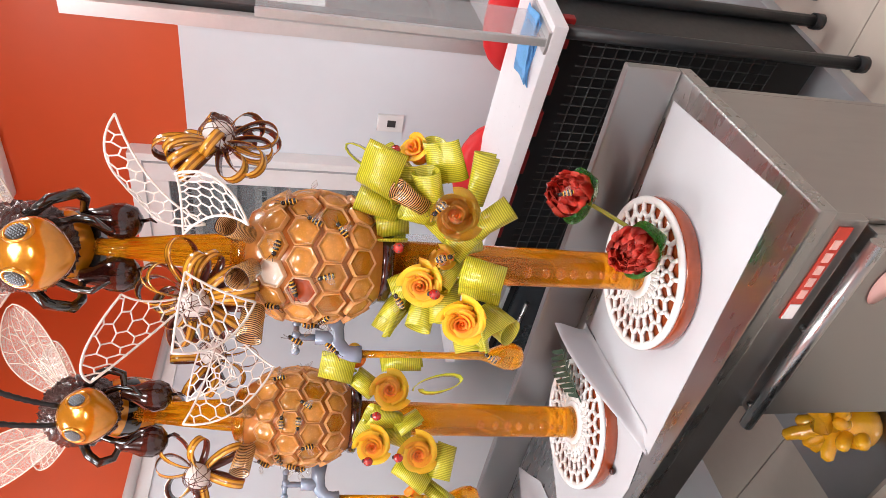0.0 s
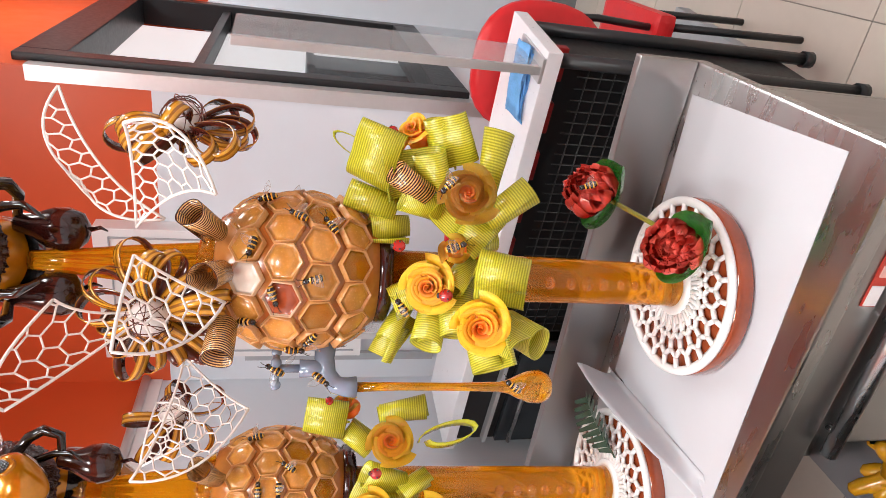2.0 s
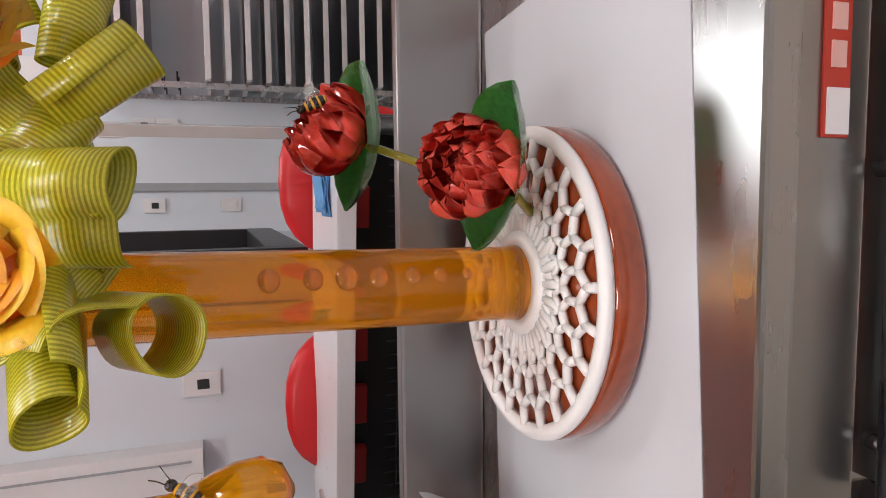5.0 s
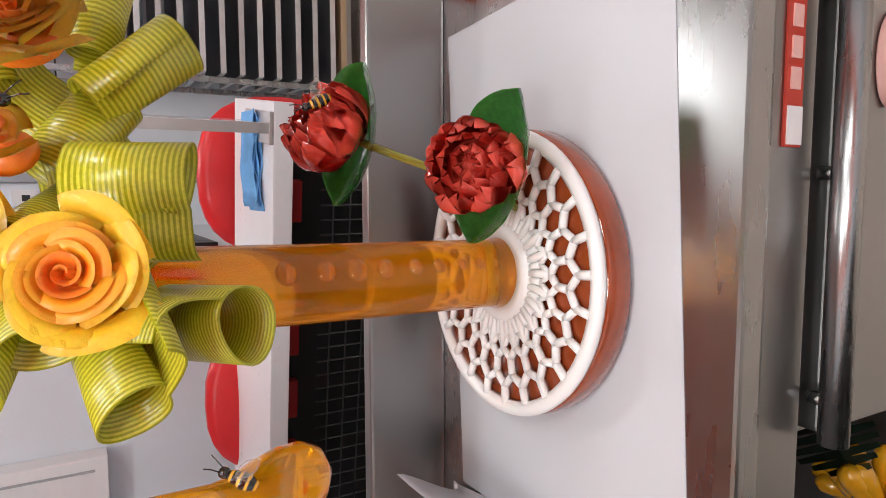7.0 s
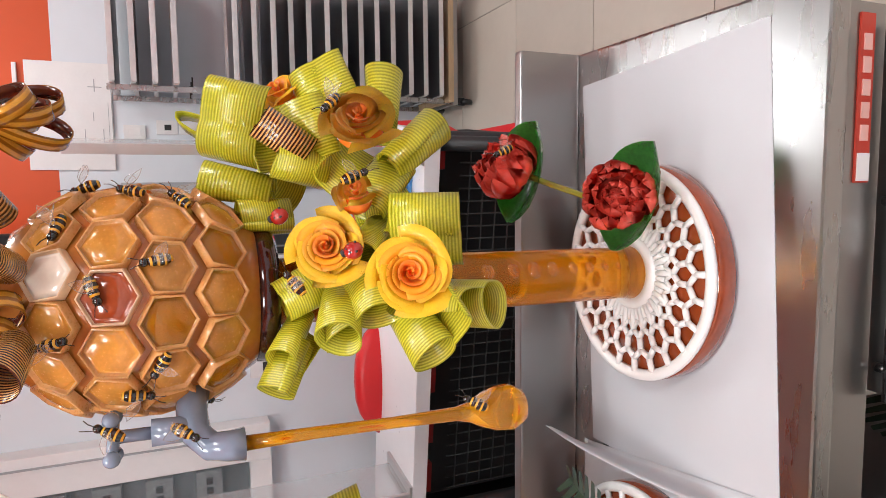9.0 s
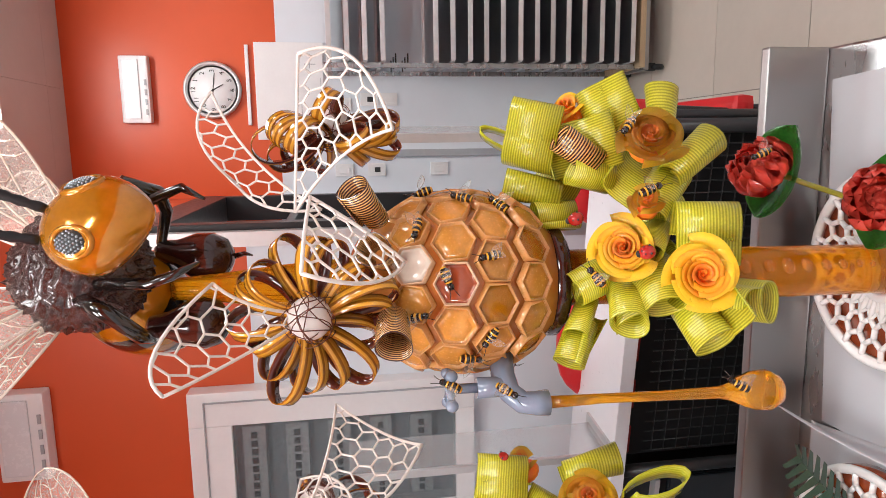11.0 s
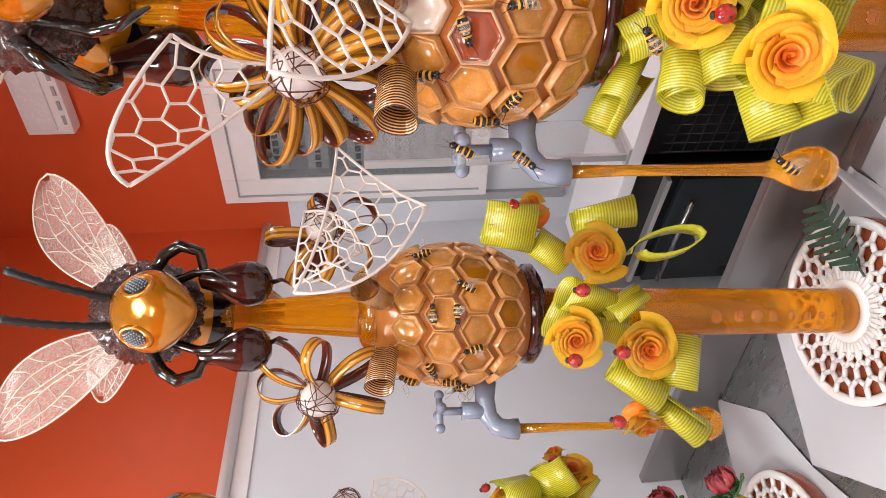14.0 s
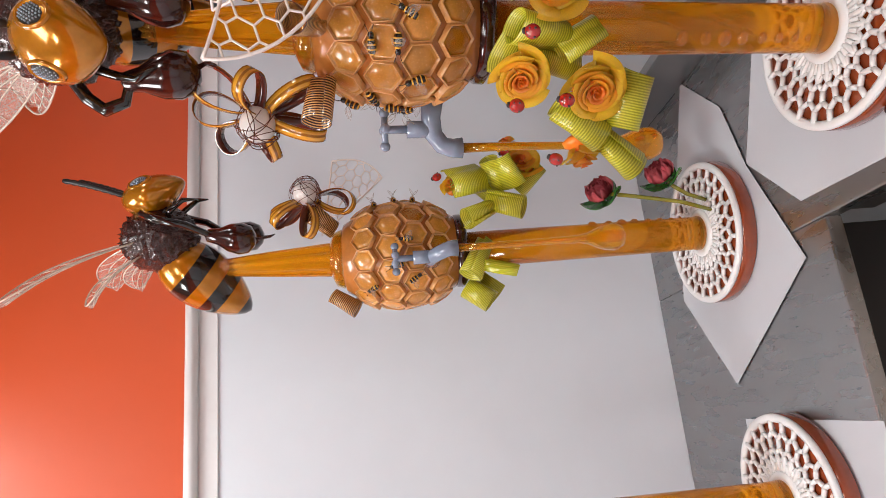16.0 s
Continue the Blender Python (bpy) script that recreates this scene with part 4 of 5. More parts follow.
def make_boat_leaf():
    """A long pointed leaf of length 1 along x that lies under a lotus, its rim and tips turned up."""
    bm = bmesh.new()
    rows = []
    for i in range(21):
        t = i / 10 - 1
        half = 0.30 * max(0.0, 1 - abs(t) ** 2.4) ** 0.8 + 0.004
        row = []
        for j in range(9):
            u = j / 4 - 1
            z = 0.17 * t * t + 0.16 * u * u * (half / 0.3) - 0.02 * (1 - abs(u)) + 0.012 * noise.noise(Vector((t * 6, u * 4, 1.0)))
            row.append(bm.verts.new((0.5 * t, u * half + 0.05 * (1 - t * t), z)))
        rows.append(row)
    for q, w in zip(rows, rows[1:]):
        for j in range(8):
            bm.faces.new((q[j], q[j + 1], w[j + 1], w[j])).smooth = True
    bmesh.ops.solidify(bm, geom=bm.faces[:], thickness=0.035)
    for f in bm.faces:
        f.smooth = True
    return mesh_of("leaf", bm, LEAF_GREEN)


def make_small_bee():
    bm = bmesh.new()
    prof, mats = [(0.0, -0.014)], []
    for i in range(12):
        s = i / 11
        r = 0.0066 * math.sin(math.pi * (0.12 + 0.78 * s)) ** 0.7 * (0.75 if 0.62 < s < 0.72 else 1)
        prof.append((r, -0.0135 + 0.024 * s))
        mats.append(1 if i % 3 == 1 else 0)
    prof.append((0.0, 0.0115))
    mats += [0] * (len(prof) - 1 - len(mats))
    lathe(bm, prof, 12, mat=mats)
    ball(bm, (0, 0, 0.013), 0.0046, 10, 7)
    for s in (-1, 1):
        tube(bm, [(0.002 * s, 0.002, 0.015), (0.004 * s, 0.005, 0.022), (0.006 * s, 0.005, 0.027)], 0.0005, 4)
    return mesh_of("honey_bee", bm, [BLACK_SUGAR, GOLD_RIBBON_PLAIN])


def make_small_wing():
    bm = bmesh.new()
    pts = [(0.0, 0, 0)] + [(0.006 * math.sin(math.pi * s) + 0.004 * s, 0.004 * s, -0.024 * s) for s in (i / 8 for i in range(1, 9))]
    back = [(-0.005 * math.sin(math.pi * s) + 0.004 * s, 0.004 * s, -0.024 * s) for s in (i / 8 for i in range(8, 0, -1))]
    ring = [bm.verts.new(p) for p in pts + back[1:]]
    bm.faces.new(ring)
    tube(bm, pts + back[1:] + [pts[0]], 0.0003, 4, mat=1)
    return mesh_of("wing", bm, [TINY_WING, TINY_RIM])


def make_ladybird():
    bm = bmesh.new()
    ball(bm, (0, 0, 0), (0.0088, 0.0095, 0.0075), 14, 9)
    ball(bm, (0, 0.0095, 0), (0.004, 0.003, 0.004), 8, 6, mat=1)
    for x, y in ((0.004, 0.002), (-0.004, 0.002), (0.005, -0.004), (-0.005, -0.004), (0.0, 0.005)):
        ball(bm, (x, y, 0.0055), (0.0014, 0.0014, 0.0012), 8, 5, mat=1)
    return mesh_of("ladybird", bm, [LADYBIRD, INK])


def make_wing(length, width, seed):
    """A sugar wing: clear film with a web of raised veins; root at the origin, tip along z, broad side along x."""
    rng = random.Random(seed)
    bm = bmesh.new()
    def at(s, u):
        w = width * math.sin(math.pi * (0.06 + 0.925 * s ** 1.15)) ** 0.62
        return Vector((u * w * 0.5 + 0.12 * width * math.sin(s * 3), 0.02 * math.sin(s * 2.5) + 0.012 * u * u * s, length * s))
    n, mcount = 22, 8
    grid = [[bm.verts.new(at(i / n, j / mcount * 2 - 1)) for j in range(mcount + 1)] for i in range(n + 1)]
    for q, w in zip(grid, grid[1:]):
        for j in range(mcount):
            bm.faces.new((q[j], q[j + 1], w[j + 1], w[j])).smooth = True
    edge = [at(i / n, -1) for i in range(n + 1)] + [at(i / n, 1) for i in range(n, -1, -1)]
    tube(bm, edge, 0.0018, 5, 1)
    lines = (-0.62, -0.25, 0.12, 0.5)
    def vein(u, s):
        return at(s, u * (0.25 + 0.75 * s ** 0.6) + 0.07 * math.sin(s * 7 + u * 9) + 0.22 * s * s * (1 if u > -0.4 else 0))
    for u in lines:
        tube(bm, [vein(u, i / 14 * 0.97) for i in range(15)], [0.0018 - 0.0009 * i / 14 for i in range(15)], 4, 1)
    allu = (-0.98,) + lines + (0.98,)
    for a, b in zip(allu, allu[1:]):
        for k in range(6):
            s = 0.14 + k * 0.14 + rng.uniform(-0.05, 0.05)
            if s < 0.95:
                pa = vein(a, s) if abs(a) < 0.9 else at(s, a)
                e = min(s + rng.uniform(-0.05, 0.1), 0.96)
                pb = vein(b, e) if abs(b) < 0.9 else at(e, b)
                tube(bm, [pa, (pa + pb) / 2 + Vector((0, 0, rng.uniform(-0.006, 0.006))), pb], 0.0011, 4, 1)
    for k in range(22):
        ball(bm, at(rng.uniform(0.2, 0.9), rng.uniform(-0.8, 0.8)), rng.uniform(0.0008, 0.0018), 6, 4, 1)
    return mesh_of("wing", bm, [WING_FILM, WING_VEIN])


def make_sail(corner_a, corner_b, corner_c, bulge, cell, rad=0.0013):
    """A curved triangular net of hexagons between three corners; it bulges along the given way, and so does its edge from b to c."""
    A, B, C, G = Vector(corner_a), Vector(corner_b), Vector(corner_c), Vector(bulge)
    bm = bmesh.new()
    out = ((B + C) / 2 - A).normalized() * 0.02
    def at(u, v):
        w = 1 - u - v
        p = A * w + B * u + C * v
        return p + G * 4 * (u * v + v * w + w * u) / 1.35 * 0.75 + out * 4 * u * v
    la, lb = (B - A).length, (C - A).length
    ang = (B - A).angle(C - A)
    def inside(u, v, e=0.0):
        return u > -e and v > -e and u + v < 1 + e
    def uv_of(x, y):
        v = y / (lb * math.sin(ang))
        return (x - y / math.tan(ang)) / la, v
    nodes = {}
    nx = int((la + lb) / cell) + 4
    for i in range(-nx, nx):
        for j in range(-2, nx):
            cx = i * cell * 1.732 + (j % 2) * cell * 0.866
            cy = j * cell * 1.5
            corners = [uv_of(cx + cell * math.sin(k * math.tau / 6), cy + cell * math.cos(k * math.tau / 6)) for k in range(6)]
            for k in range(6):
                p, q = corners[k], corners[(k + 1) % 6]
                key = tuple(sorted(((round(p[0], 3), round(p[1], 3)), (round(q[0], 3), round(q[1], 3)))))
                if key in nodes:
                    continue
                nodes[key] = True
                if inside(*p) and inside(*q):
                    tube(bm, [at(*p), at(*q)], rad, 5, cap=False)
                elif inside(*p) or inside(*q):
                    if not inside(*p):
                        p, q = q, p
                    lo, hi = 0.0, 1.0
                    for _ in range(7):
                        mid = (lo + hi) / 2
                        if inside(p[0] + (q[0] - p[0]) * mid, p[1] + (q[1] - p[1]) * mid):
                            lo = mid
                        else:
                            hi = mid
                    tube(bm, [at(*p), at(p[0] + (q[0] - p[0]) * lo, p[1] + (q[1] - p[1]) * lo)], rad, 5, cap=False)
    for f0, f1 in (((0, 0), (1, 0)), ((1, 0), (0, 1)), ((0, 1), (0, 0))):
        tube(bm, [at(f0[0] + (f1[0] - f0[0]) * k / 12, f0[1] + (f1[1] - f0[1]) * k / 12) for k in range(13)], rad * 1.4, 6)
    return mesh_of("lattice_sail", bm, LATTICE)


def make_head():
    bm = bmesh.new()
    r = bmesh.ops.create_uvsphere(bm, u_segments=32, v_segments=20, radius=1)
    for v in r["verts"]:
        x, y, z = v.co
        taper = 1 - 0.38 * max(0.0, -z) ** 1.5
        brow = 0.06 * math.exp(-((abs(x) - 0.55) ** 2 + (z - 0.15) ** 2) * 10) * (1 if y < 0 else 0)
        v.co = Vector((x * 0.063 * taper * (1 + brow), y * 0.045 * taper - 0.016 * max(0.0, -z) - 0.4 * brow * 0.1, z * 0.07))
    for f in bm.faces:
        f.smooth = True
    # raised rings round the eyes
    for s in (-1, 1):
        m = towards((0.036 * s, -0.031, 0.012), (0.55 * s, -0.8, 0.15))
        lathe(bm, [(0.018, -0.006), (0.0245, -0.004), (0.0245, 0.003), (0.021, 0.007), (0.0175, 0.004)], 24, m=m @ Matrix.Diagonal((0.85, 1.15, 1, 1)), closed=True)
    return mesh_of("head", bm, GOLD_SUGAR)


def make_eye():
    bm = bmesh.new()
    ball(bm, (0, 0, 0), (0.0155, 0.02, 0.008), 20, 10, 0)
    for i in range(-3, 4):
        for j in range(-4, 5):
            x, y = i * 0.0046 + (j % 2) * 0.0023, j * 0.004
            q = (x / 0.0155) ** 2 + (y / 0.02) ** 2
            if q < 0.9:
                ball(bm, (x, y, 0.008 * math.sqrt(1 - q)), 0.0017, 6, 4, 1)
    return mesh_of("eye", bm, [INK, EYE])


def make_thorax():
    bm = bmesh.new()
    r = bmesh.ops.create_uvsphere(bm, u_segments=72, v_segments=48, radius=1)
    for v in r["verts"]:
        d = v.co.copy()
        k = 1 + 0.10 * noise.noise(d * 8) + 0.13 * abs(noise.noise(d * 17)) + 0.05 * noise.noise(d * 31)
        v.co = Vector((d.x * 0.066, d.y * 0.062, d.z * 0.068)) * k
    for f in bm.faces:
        f.smooth = True
    return mesh_of("thorax", bm, CHOC_ROUGH)


def make_abdomen():
    bm = bmesh.new()
    prof, mats = [], []
    n = 26
    for i in range(n + 1):
        s = i / n
        r = 0.062 * math.sin(math.pi * (0.06 + 0.94 * s) ** 0.75) ** 0.62 if s < 1 else 0.001
        prof.append((max(r, 0.001), 0.20 * s))
    for i in range(n):
        s = i / n
        mats.append(1 if 0.22 < s < 0.38 or 0.52 < s < 0.66 or s > 0.86 else 0)
    lathe(bm, prof, 32, mat=mats)
    return mesh_of("abdomen", bm, [GOLD_SUGAR, BLACK_SUGAR])


def make_sack():
    bm = bmesh.new()
    lathe(bm, [(0.002, 0.045), (0.012, 0.04), (0.016, 0.02), (0.027, 0.0), (0.031, -0.02), (0.026, -0.038), (0.012, -0.048), (0.002, -0.05)], 24)
    tube(bm, [(0.004, 0, -0.045), (0.01, -0.004, -0.06), (0.006, -0.01, -0.07)], [0.004, 0.003, 0.001], 6)
    return mesh_of("pollen_sack", bm, CHOC)


def make_antenna():
    bm = bmesh.new()
    n = 16
    pts = [(0.012 * (k / n) ** 2, -0.03 * (k / n) + 0.01 * (k / n) ** 2, 0.115 * k / n) for k in range(n + 1)]
    tube(bm, pts, [0.0045 + 0.0012 * (k % 2) for k in range(n + 1)], 8)
    return mesh_of("antenna", bm, BLACK)


def make_tap():
    bm = bmesh.new()
    tube(bm, [(-0.10, 0.006, 0.618), (-0.125, 0.0, 0.620), (-0.148, -0.006, 0.616), (-0.162, -0.013, 0.604), (-0.165, -0.018, 0.59), (-0.165, -0.018, 0.575)], [0.0165, 0.0145, 0.0135, 0.0135, 0.014, 0.0155], 14)
    tube(bm, [(-0.14, -0.004, 0.615), (-0.14, -0.004, 0.655)], [0.012, 0.013], 12)
    tube(bm, [(-0.14, -0.004, 0.655), (-0.14, -0.004, 0.685)], [0.006, 0.006], 10)
    for a in (0.4, 0.4 + math.pi / 2):
        d = Vector((math.cos(a), math.sin(a), 0)) * 0.024
        c = Vector((-0.14, -0.004, 0.687))
        tube(bm, [c - d, c + d], 0.005, 8)
        for e in (c - d, c + d):
            ball(bm, e, 0.0075, 10, 7)
    return mesh_of("tap", bm, TAP_GREY)


def make_stream(bottom):
    bm = bmesh.new()
    x, y = -0.165, -0.018
    tube(bm, [(x, y, 0.578), (x + 0.001, y, 0.5), (x, y, 0.42), (x, y, bottom + 0.085), (x, y, bottom + 0.07), (x, y, bottom + 0.055), (x, y, bottom + 0.04), (x, y, bottom + 0.022), (x, y, bottom + 0.008), (x, y, bottom)], [0.0075, 0.006, 0.006, 0.0075, 0.011, 0.018, 0.0235, 0.0255, 0.019, 0.003], 16)
    return mesh_of("honey_drop", bm, AMBER_DEEP)


def make_monstera():
    bm = bmesh.new()
    n = 9
    for s in (-1, 1):
        for k in range(n):
            v = k / n
            w = 0.05 * math.sin(math.pi * (0.1 + 0.85 * v)) ** 0.7
            z = 0.008 * math.sin(v * 3)
            y = v * 0.12
            q = [(0, y, z), (s * w, y + 0.012, z + 0.012), (s * w, y + 0.019, z + 0.012), (0, y + 0.0125, z)]
            vs = [bm.verts.new(p) for p in (q if s > 0 else q[::-1])]
            bm.faces.new(vs)
    tube(bm, [(0, -0.01, -0.002), (0, 0.06, 0.006), (0, 0.12, 0.002)], 0.002, 5)
    bmesh.ops.solidify(bm, geom=[f for f in bm.faces if len(f.verts) == 4 and f.calc_area() > 1e-4], thickness=0.0015)
    return mesh_of("monstera_leaf", bm, LEAF_DARK)


GOLD_RIBBON_PLAIN = material("bee_yellow", (0.72, 0.36, 0.03), 0.25, vary=0.1, coat=0.7)
M_BASE, M_LATTICE, M_COLUMN, M_BUBBLES, M_UPPER = make_base(), make_lattice(), make_column(), make_bubble(), make_upper_column()
M_HIVE, M_COLLAR, M_CAP = make_hive(), make_collar(), make_cap()
M_CELL, M_CELL_W, M_CELL_R = make_cell(CELL, "cell"), make_cell(CELL_WHITE, "cell", CELL_PALE), make_cell(CELL_RED, "cell", CELL_PALE)
M_CELL_H = make_cell(AMBER_DEEP, "cell")
M_ROLLS = [make_roll(0.074, 0.0225, 1.15, GREEN_RIBBON), make_roll(0.068, 0.025, 1.0, GREEN_RIBBON, 0.03, 0.7, 0.12), make_roll(0.08, 0.021, 1.3, GREEN_RIBBON, 0.0, 0.8, -0.1), make_roll(0.066, 0.026, 0.95, GREEN_RIBBON, 0.045, 0.75, 0.08)]
M_ROLL_S = make_roll(0.055, 0.02, 1.1, GREEN_RIBBON, 0.02, 0.75, 0.1)
M_ROLL_T = make_roll(0.058, 0.026, 1.05, GREEN_RIBBON, 0.05)
M_ROLL_B = make_roll(0.07, 0.024, 1.15, BROWN_RIBBON)
M_BOW = make_bow(GREEN_PLAIN)
M_GOLD = [make_gold_loop(0.076, 0.024), make_gold_loop(0.086, 0.027), make_gold_loop(0.07, 0.025)]
M_PEARL, M_THREADS = make_pearl(), make_threads(3)
M_ROSE, M_BUD = make_rose(1, True), make_rose(2, False)
M_LOTUS, M_LOTUS_P, M_CALYX = make_lotus(PETAL_RED), make_lotus(PETAL_PINK), make_calyx()
M_BOAT = make_boat_leaf()
M_BEE, M_BWING, M_LADY = make_small_bee(), make_small_wing(), make_ladybird()
M_WING, M_WING_S = make_wing(0.26, 0.105, 1), make_wing(0.15, 0.075, 2)
M_HEAD, M_EYE, M_THORAX, M_ABDOMEN, M_SACK, M_ANT = make_head(), make_eye(), make_thorax(), make_abdomen(), make_sack(), make_antenna()
M_TAP = make_tap()
M_DROP = {0.265: make_stream(0.265)}
M_MONSTERA = make_monstera()
M_SAILS = [
    make_sail((0.035, -0.121, 0.858), (0.119, -0.275, 0.845), (0.059, -0.24, 0.757), (0.035, 0.0, 0.0), 0.0115),
    make_sail((-0.009, -0.228, 0.836), (-0.107, -0.275, 0.84), (-0.054, -0.178, 0.747), (-0.005, -0.02, 0.0), 0.0115),
    make_sail((-0.06, -0.06, 0.84), (-0.174, -0.174, 0.962), (-0.055, -0.14, 0.935), (-0.02, -0.015, 0.015), 0.0135),
    make_sail((0.05, -0.10, 0.83), (0.203, -0.116, 0.958), (0.085, -0.10, 0.925), (-0.03, -0.01, 0.02), 0.0105),
    make_sail((-0.13, 0.083, 0.82), (-0.28, -0.04, 0.86), (-0.198, 0.015, 0.722), (-0.02, 0.0, -0.01), 0.0135),
    make_sail((0.038, -0.10, 0.885), (0.135, -0.10, 0.872), (0.083, -0.10, 0.798), (0.0, -0.03, 0.0), 0.0125),
    make_sail((0.03, -0.05, 0.83), (0.05, -0.20, 0.80), (0.04, -0.16, 0.70), (0.03, 0.0, 0.0), 0.0115),
]


def small_bee(parent, p, outward, heading):
    """A small bee that sits at p; its back points along outward and its head along heading."""
    o, h = Vector(outward).normalized(), Vector(heading)
    h = (h - o * h.dot(o)).normalized()
    m = Matrix.Translation(Vector(p) + o * 0.006) @ Matrix((h.cross(o) * -1, o, h)).transposed().to_4x4()
    b = part("honey_bee", M_BEE, None, parent, m=m @ Matrix.Scale(0.9, 4))
    part("wing", M_BWING, None, b, m=pose(0.003, 0.005, 0.004, 38, 62, 0))
    part("wing", M_BWING, None, b, m=pose(-0.003, 0.005, 0.004, 38, -62, 0) @ Matrix.Diagonal((-1, 1, 1, 1)))


def on_hive(az, z, off=0.004):
    a = radians(az)
    r = hive_radius(z) + off
    n = Vector((math.cos(a), math.sin(a), 1.2 * (z - 0.65) / 0.165))
    return Vector((r * math.cos(a), r * math.sin(a), z)), n.normalized()


def ribbon_flower(parent, p, axis, seed, count=15):
    rng = random.Random(seed)
    m = towards(p, axis)
    f = part("ribbon_flower", M_PEARL, None, parent, "white pearl inside gold and brown ribbon loops", m)
    part("sugar_threads", M_THREADS, None, f)
    for k in range(count):
        a = k * math.tau / count + rng.uniform(-0.12, 0.12)
        lift = rng.uniform(-0.35, 0.25) - 0.25 * (k % 2)
        d = Vector((math.cos(a), math.sin(a), lift))
        q = towards(d.normalized() * 0.014 + Vector((0, 0, -0.01)), d, (0, 0, 1)) @ Matrix.Rotation(radians(50 + rng.uniform(-14, 14)), 4, "Z")
        part("ribbon_petal", M_GOLD[k % 3], None, f, m=q)


def sculpture(x, y, turn, label, roses, rolls, bows, lotuses, bees, ladybirds, sails, flowers, monstera=False, special=True, head=(0, -0.162, 1.037), thorax=(0, -0.06, 1.09), tail=(0, 0.45, -0.88), cone=1.0, rise=0.0, squat=1.0, lean_back=0.25, wing=1.0, sack=(0.0, 0.98), sink=0.0, head_size=0.88, hive_size=1.0, guests=(), lean=(0.0, 0.0)):
    ob = new("sugar_sculpture")
    ob.matrix_basis = pose(x, y, 0.903, lean[0], lean[1], 0) @ pose(0, 0, 0, 0, 0, turn)
    tagged(ob, label, "sculpture", "sugar bee sculptures")
    part("base_disc", M_BASE, None, ob, "glossy caramel brown disc")
    part("lattice_top", M_LATTICE, None, ob, "white openwork lattice")
    col = part("column", M_COLUMN, None, ob, "translucent amber sugar column")
    for z, r in BUBBLES:
        part("bubble", M_BUBBLES, None, col, m=pose(-0.0065, -0.0335, z) @ Matrix.Scale(r, 4))
    part("upper_column", M_UPPER, None, ob, "fluted amber sugar cone", pose(0, 0, 0.75 + rise) @ Matrix.Diagonal((1, 1, (cone - 0.75 - rise) / 0.24, 1)) @ pose(0, 0, -0.76))
    part("lower_collar", M_COLLAR, None, ob, m=pose(0, 0, rise + 0.122 * (1 - hive_size * squat)))
    part("upper_collar", M_CAP, None, ob, m=pose(0, 0, rise - 0.126 * (1 - hive_size * squat)))
    hive = part("hive", M_HIVE, None, ob, "caramel beehive of raised hexagonal cells", pose(0, 0, rise + 0.65) @ Matrix.Diagonal((hive_size, hive_size, hive_size * squat, 1)) @ pose(0, 0, -0.65))
    n = 14
    for i, z in enumerate((0.572, 0.624, 0.676, 0.728)):
        for k in range(n):
            az = -102 + (k + 0.5 * (i % 2 == 0)) * 360 / n
            p, nor = on_hive(az, z, 0.0)
            s = min(1.0, hive_radius(z) / 0.1105)
            me = M_CELL
            if special and i == 3 and k == 0:
                me = M_CELL_W
            elif special and i == 2 and k == n - 1:
                me = M_CELL_R
            elif (i * 5 + k * 3) % 11 == 0:
                me = M_CELL_H
            part("cell", me, None, hive, m=towards(p, nor) @ Matrix.Diagonal((s * 1.02, 1.02, 1, 1)))
    # the large bee
    low = Vector((0, 0, -sink))
    T, H = Vector(thorax) + low, Vector(head) + low
    bee = part("large_bee", M_THORAX, None, ob, "large glossy sugar bee with clear veined wings", Matrix.Translation(T))
    face = Matrix.Translation(H - T) @ pose(0, 0, 0, -10, 0, 0) @ Matrix.Scale(head_size, 4)
    part("head", M_HEAD, None, bee, m=face)
    for s in (-1, 1):
        part("eye", M_EYE, None, bee, m=face @ towards((0.037 * s, -0.032, 0.013), (0.55 * s, -0.8, 0.15)))
        part("antenna", M_ANT, None, bee, m=Matrix.Translation(H - T) @ pose(0.017 * s, -0.004, 0.052, 8, 6 * s + 5, 0))
        part("wing", M_WING, None, bee, m=towards((0.032 * s, 0.0, 0.03), (0.66 * s, lean_back, 0.85) if s < 0 else (0.8, lean_back + 0.12, 0.66), (0.0, -1.0, 0.3)) @ Matrix.Rotation(radians(8 * s), 4, "Z") @ Matrix.Diagonal((s * wing, wing, wing, 1)))
        part("hind_wing", M_WING_S, None, bee, m=towards((0.032 * s, 0.025, 0.02), (0.72 * s, lean_back + 0.3, 0.5), (0.0, -1.0, 0.3)) @ Matrix.Diagonal((s * wing, wing, wing, 1)))
        bag = Vector((0.045 * s, sack[0], sack[1] - sink)) - T
        a = H - T
        part("pollen_sack", M_SACK, None, bee, m=Matrix.Translation(bag) @ pose(0, 0, 0, 10, 6 * s, 0))
        bm = bmesh.new()
        tube(bm, [Vector((0.045 * s, -0.03, -0.01)), Vector((0.075 * s, a.y * 0.6, a.z + 0.0)), Vector((0.086 * s, (a.y + bag.y) / 2, a.z - 0.022)), Vector((0.078 * s, (a.y + bag.y * 2) / 3, (a.z + bag.z) / 2 - 0.002)), bag + Vector((0.012 * s, -0.01, 0.036)), bag + Vector((0, 0, 0.03))], [0.008, 0.0085, 0.0085, 0.0075, 0.006, 0.005], 10)
        part("leg", bm, BLACK_SUGAR, bee)
        bm = bmesh.new()
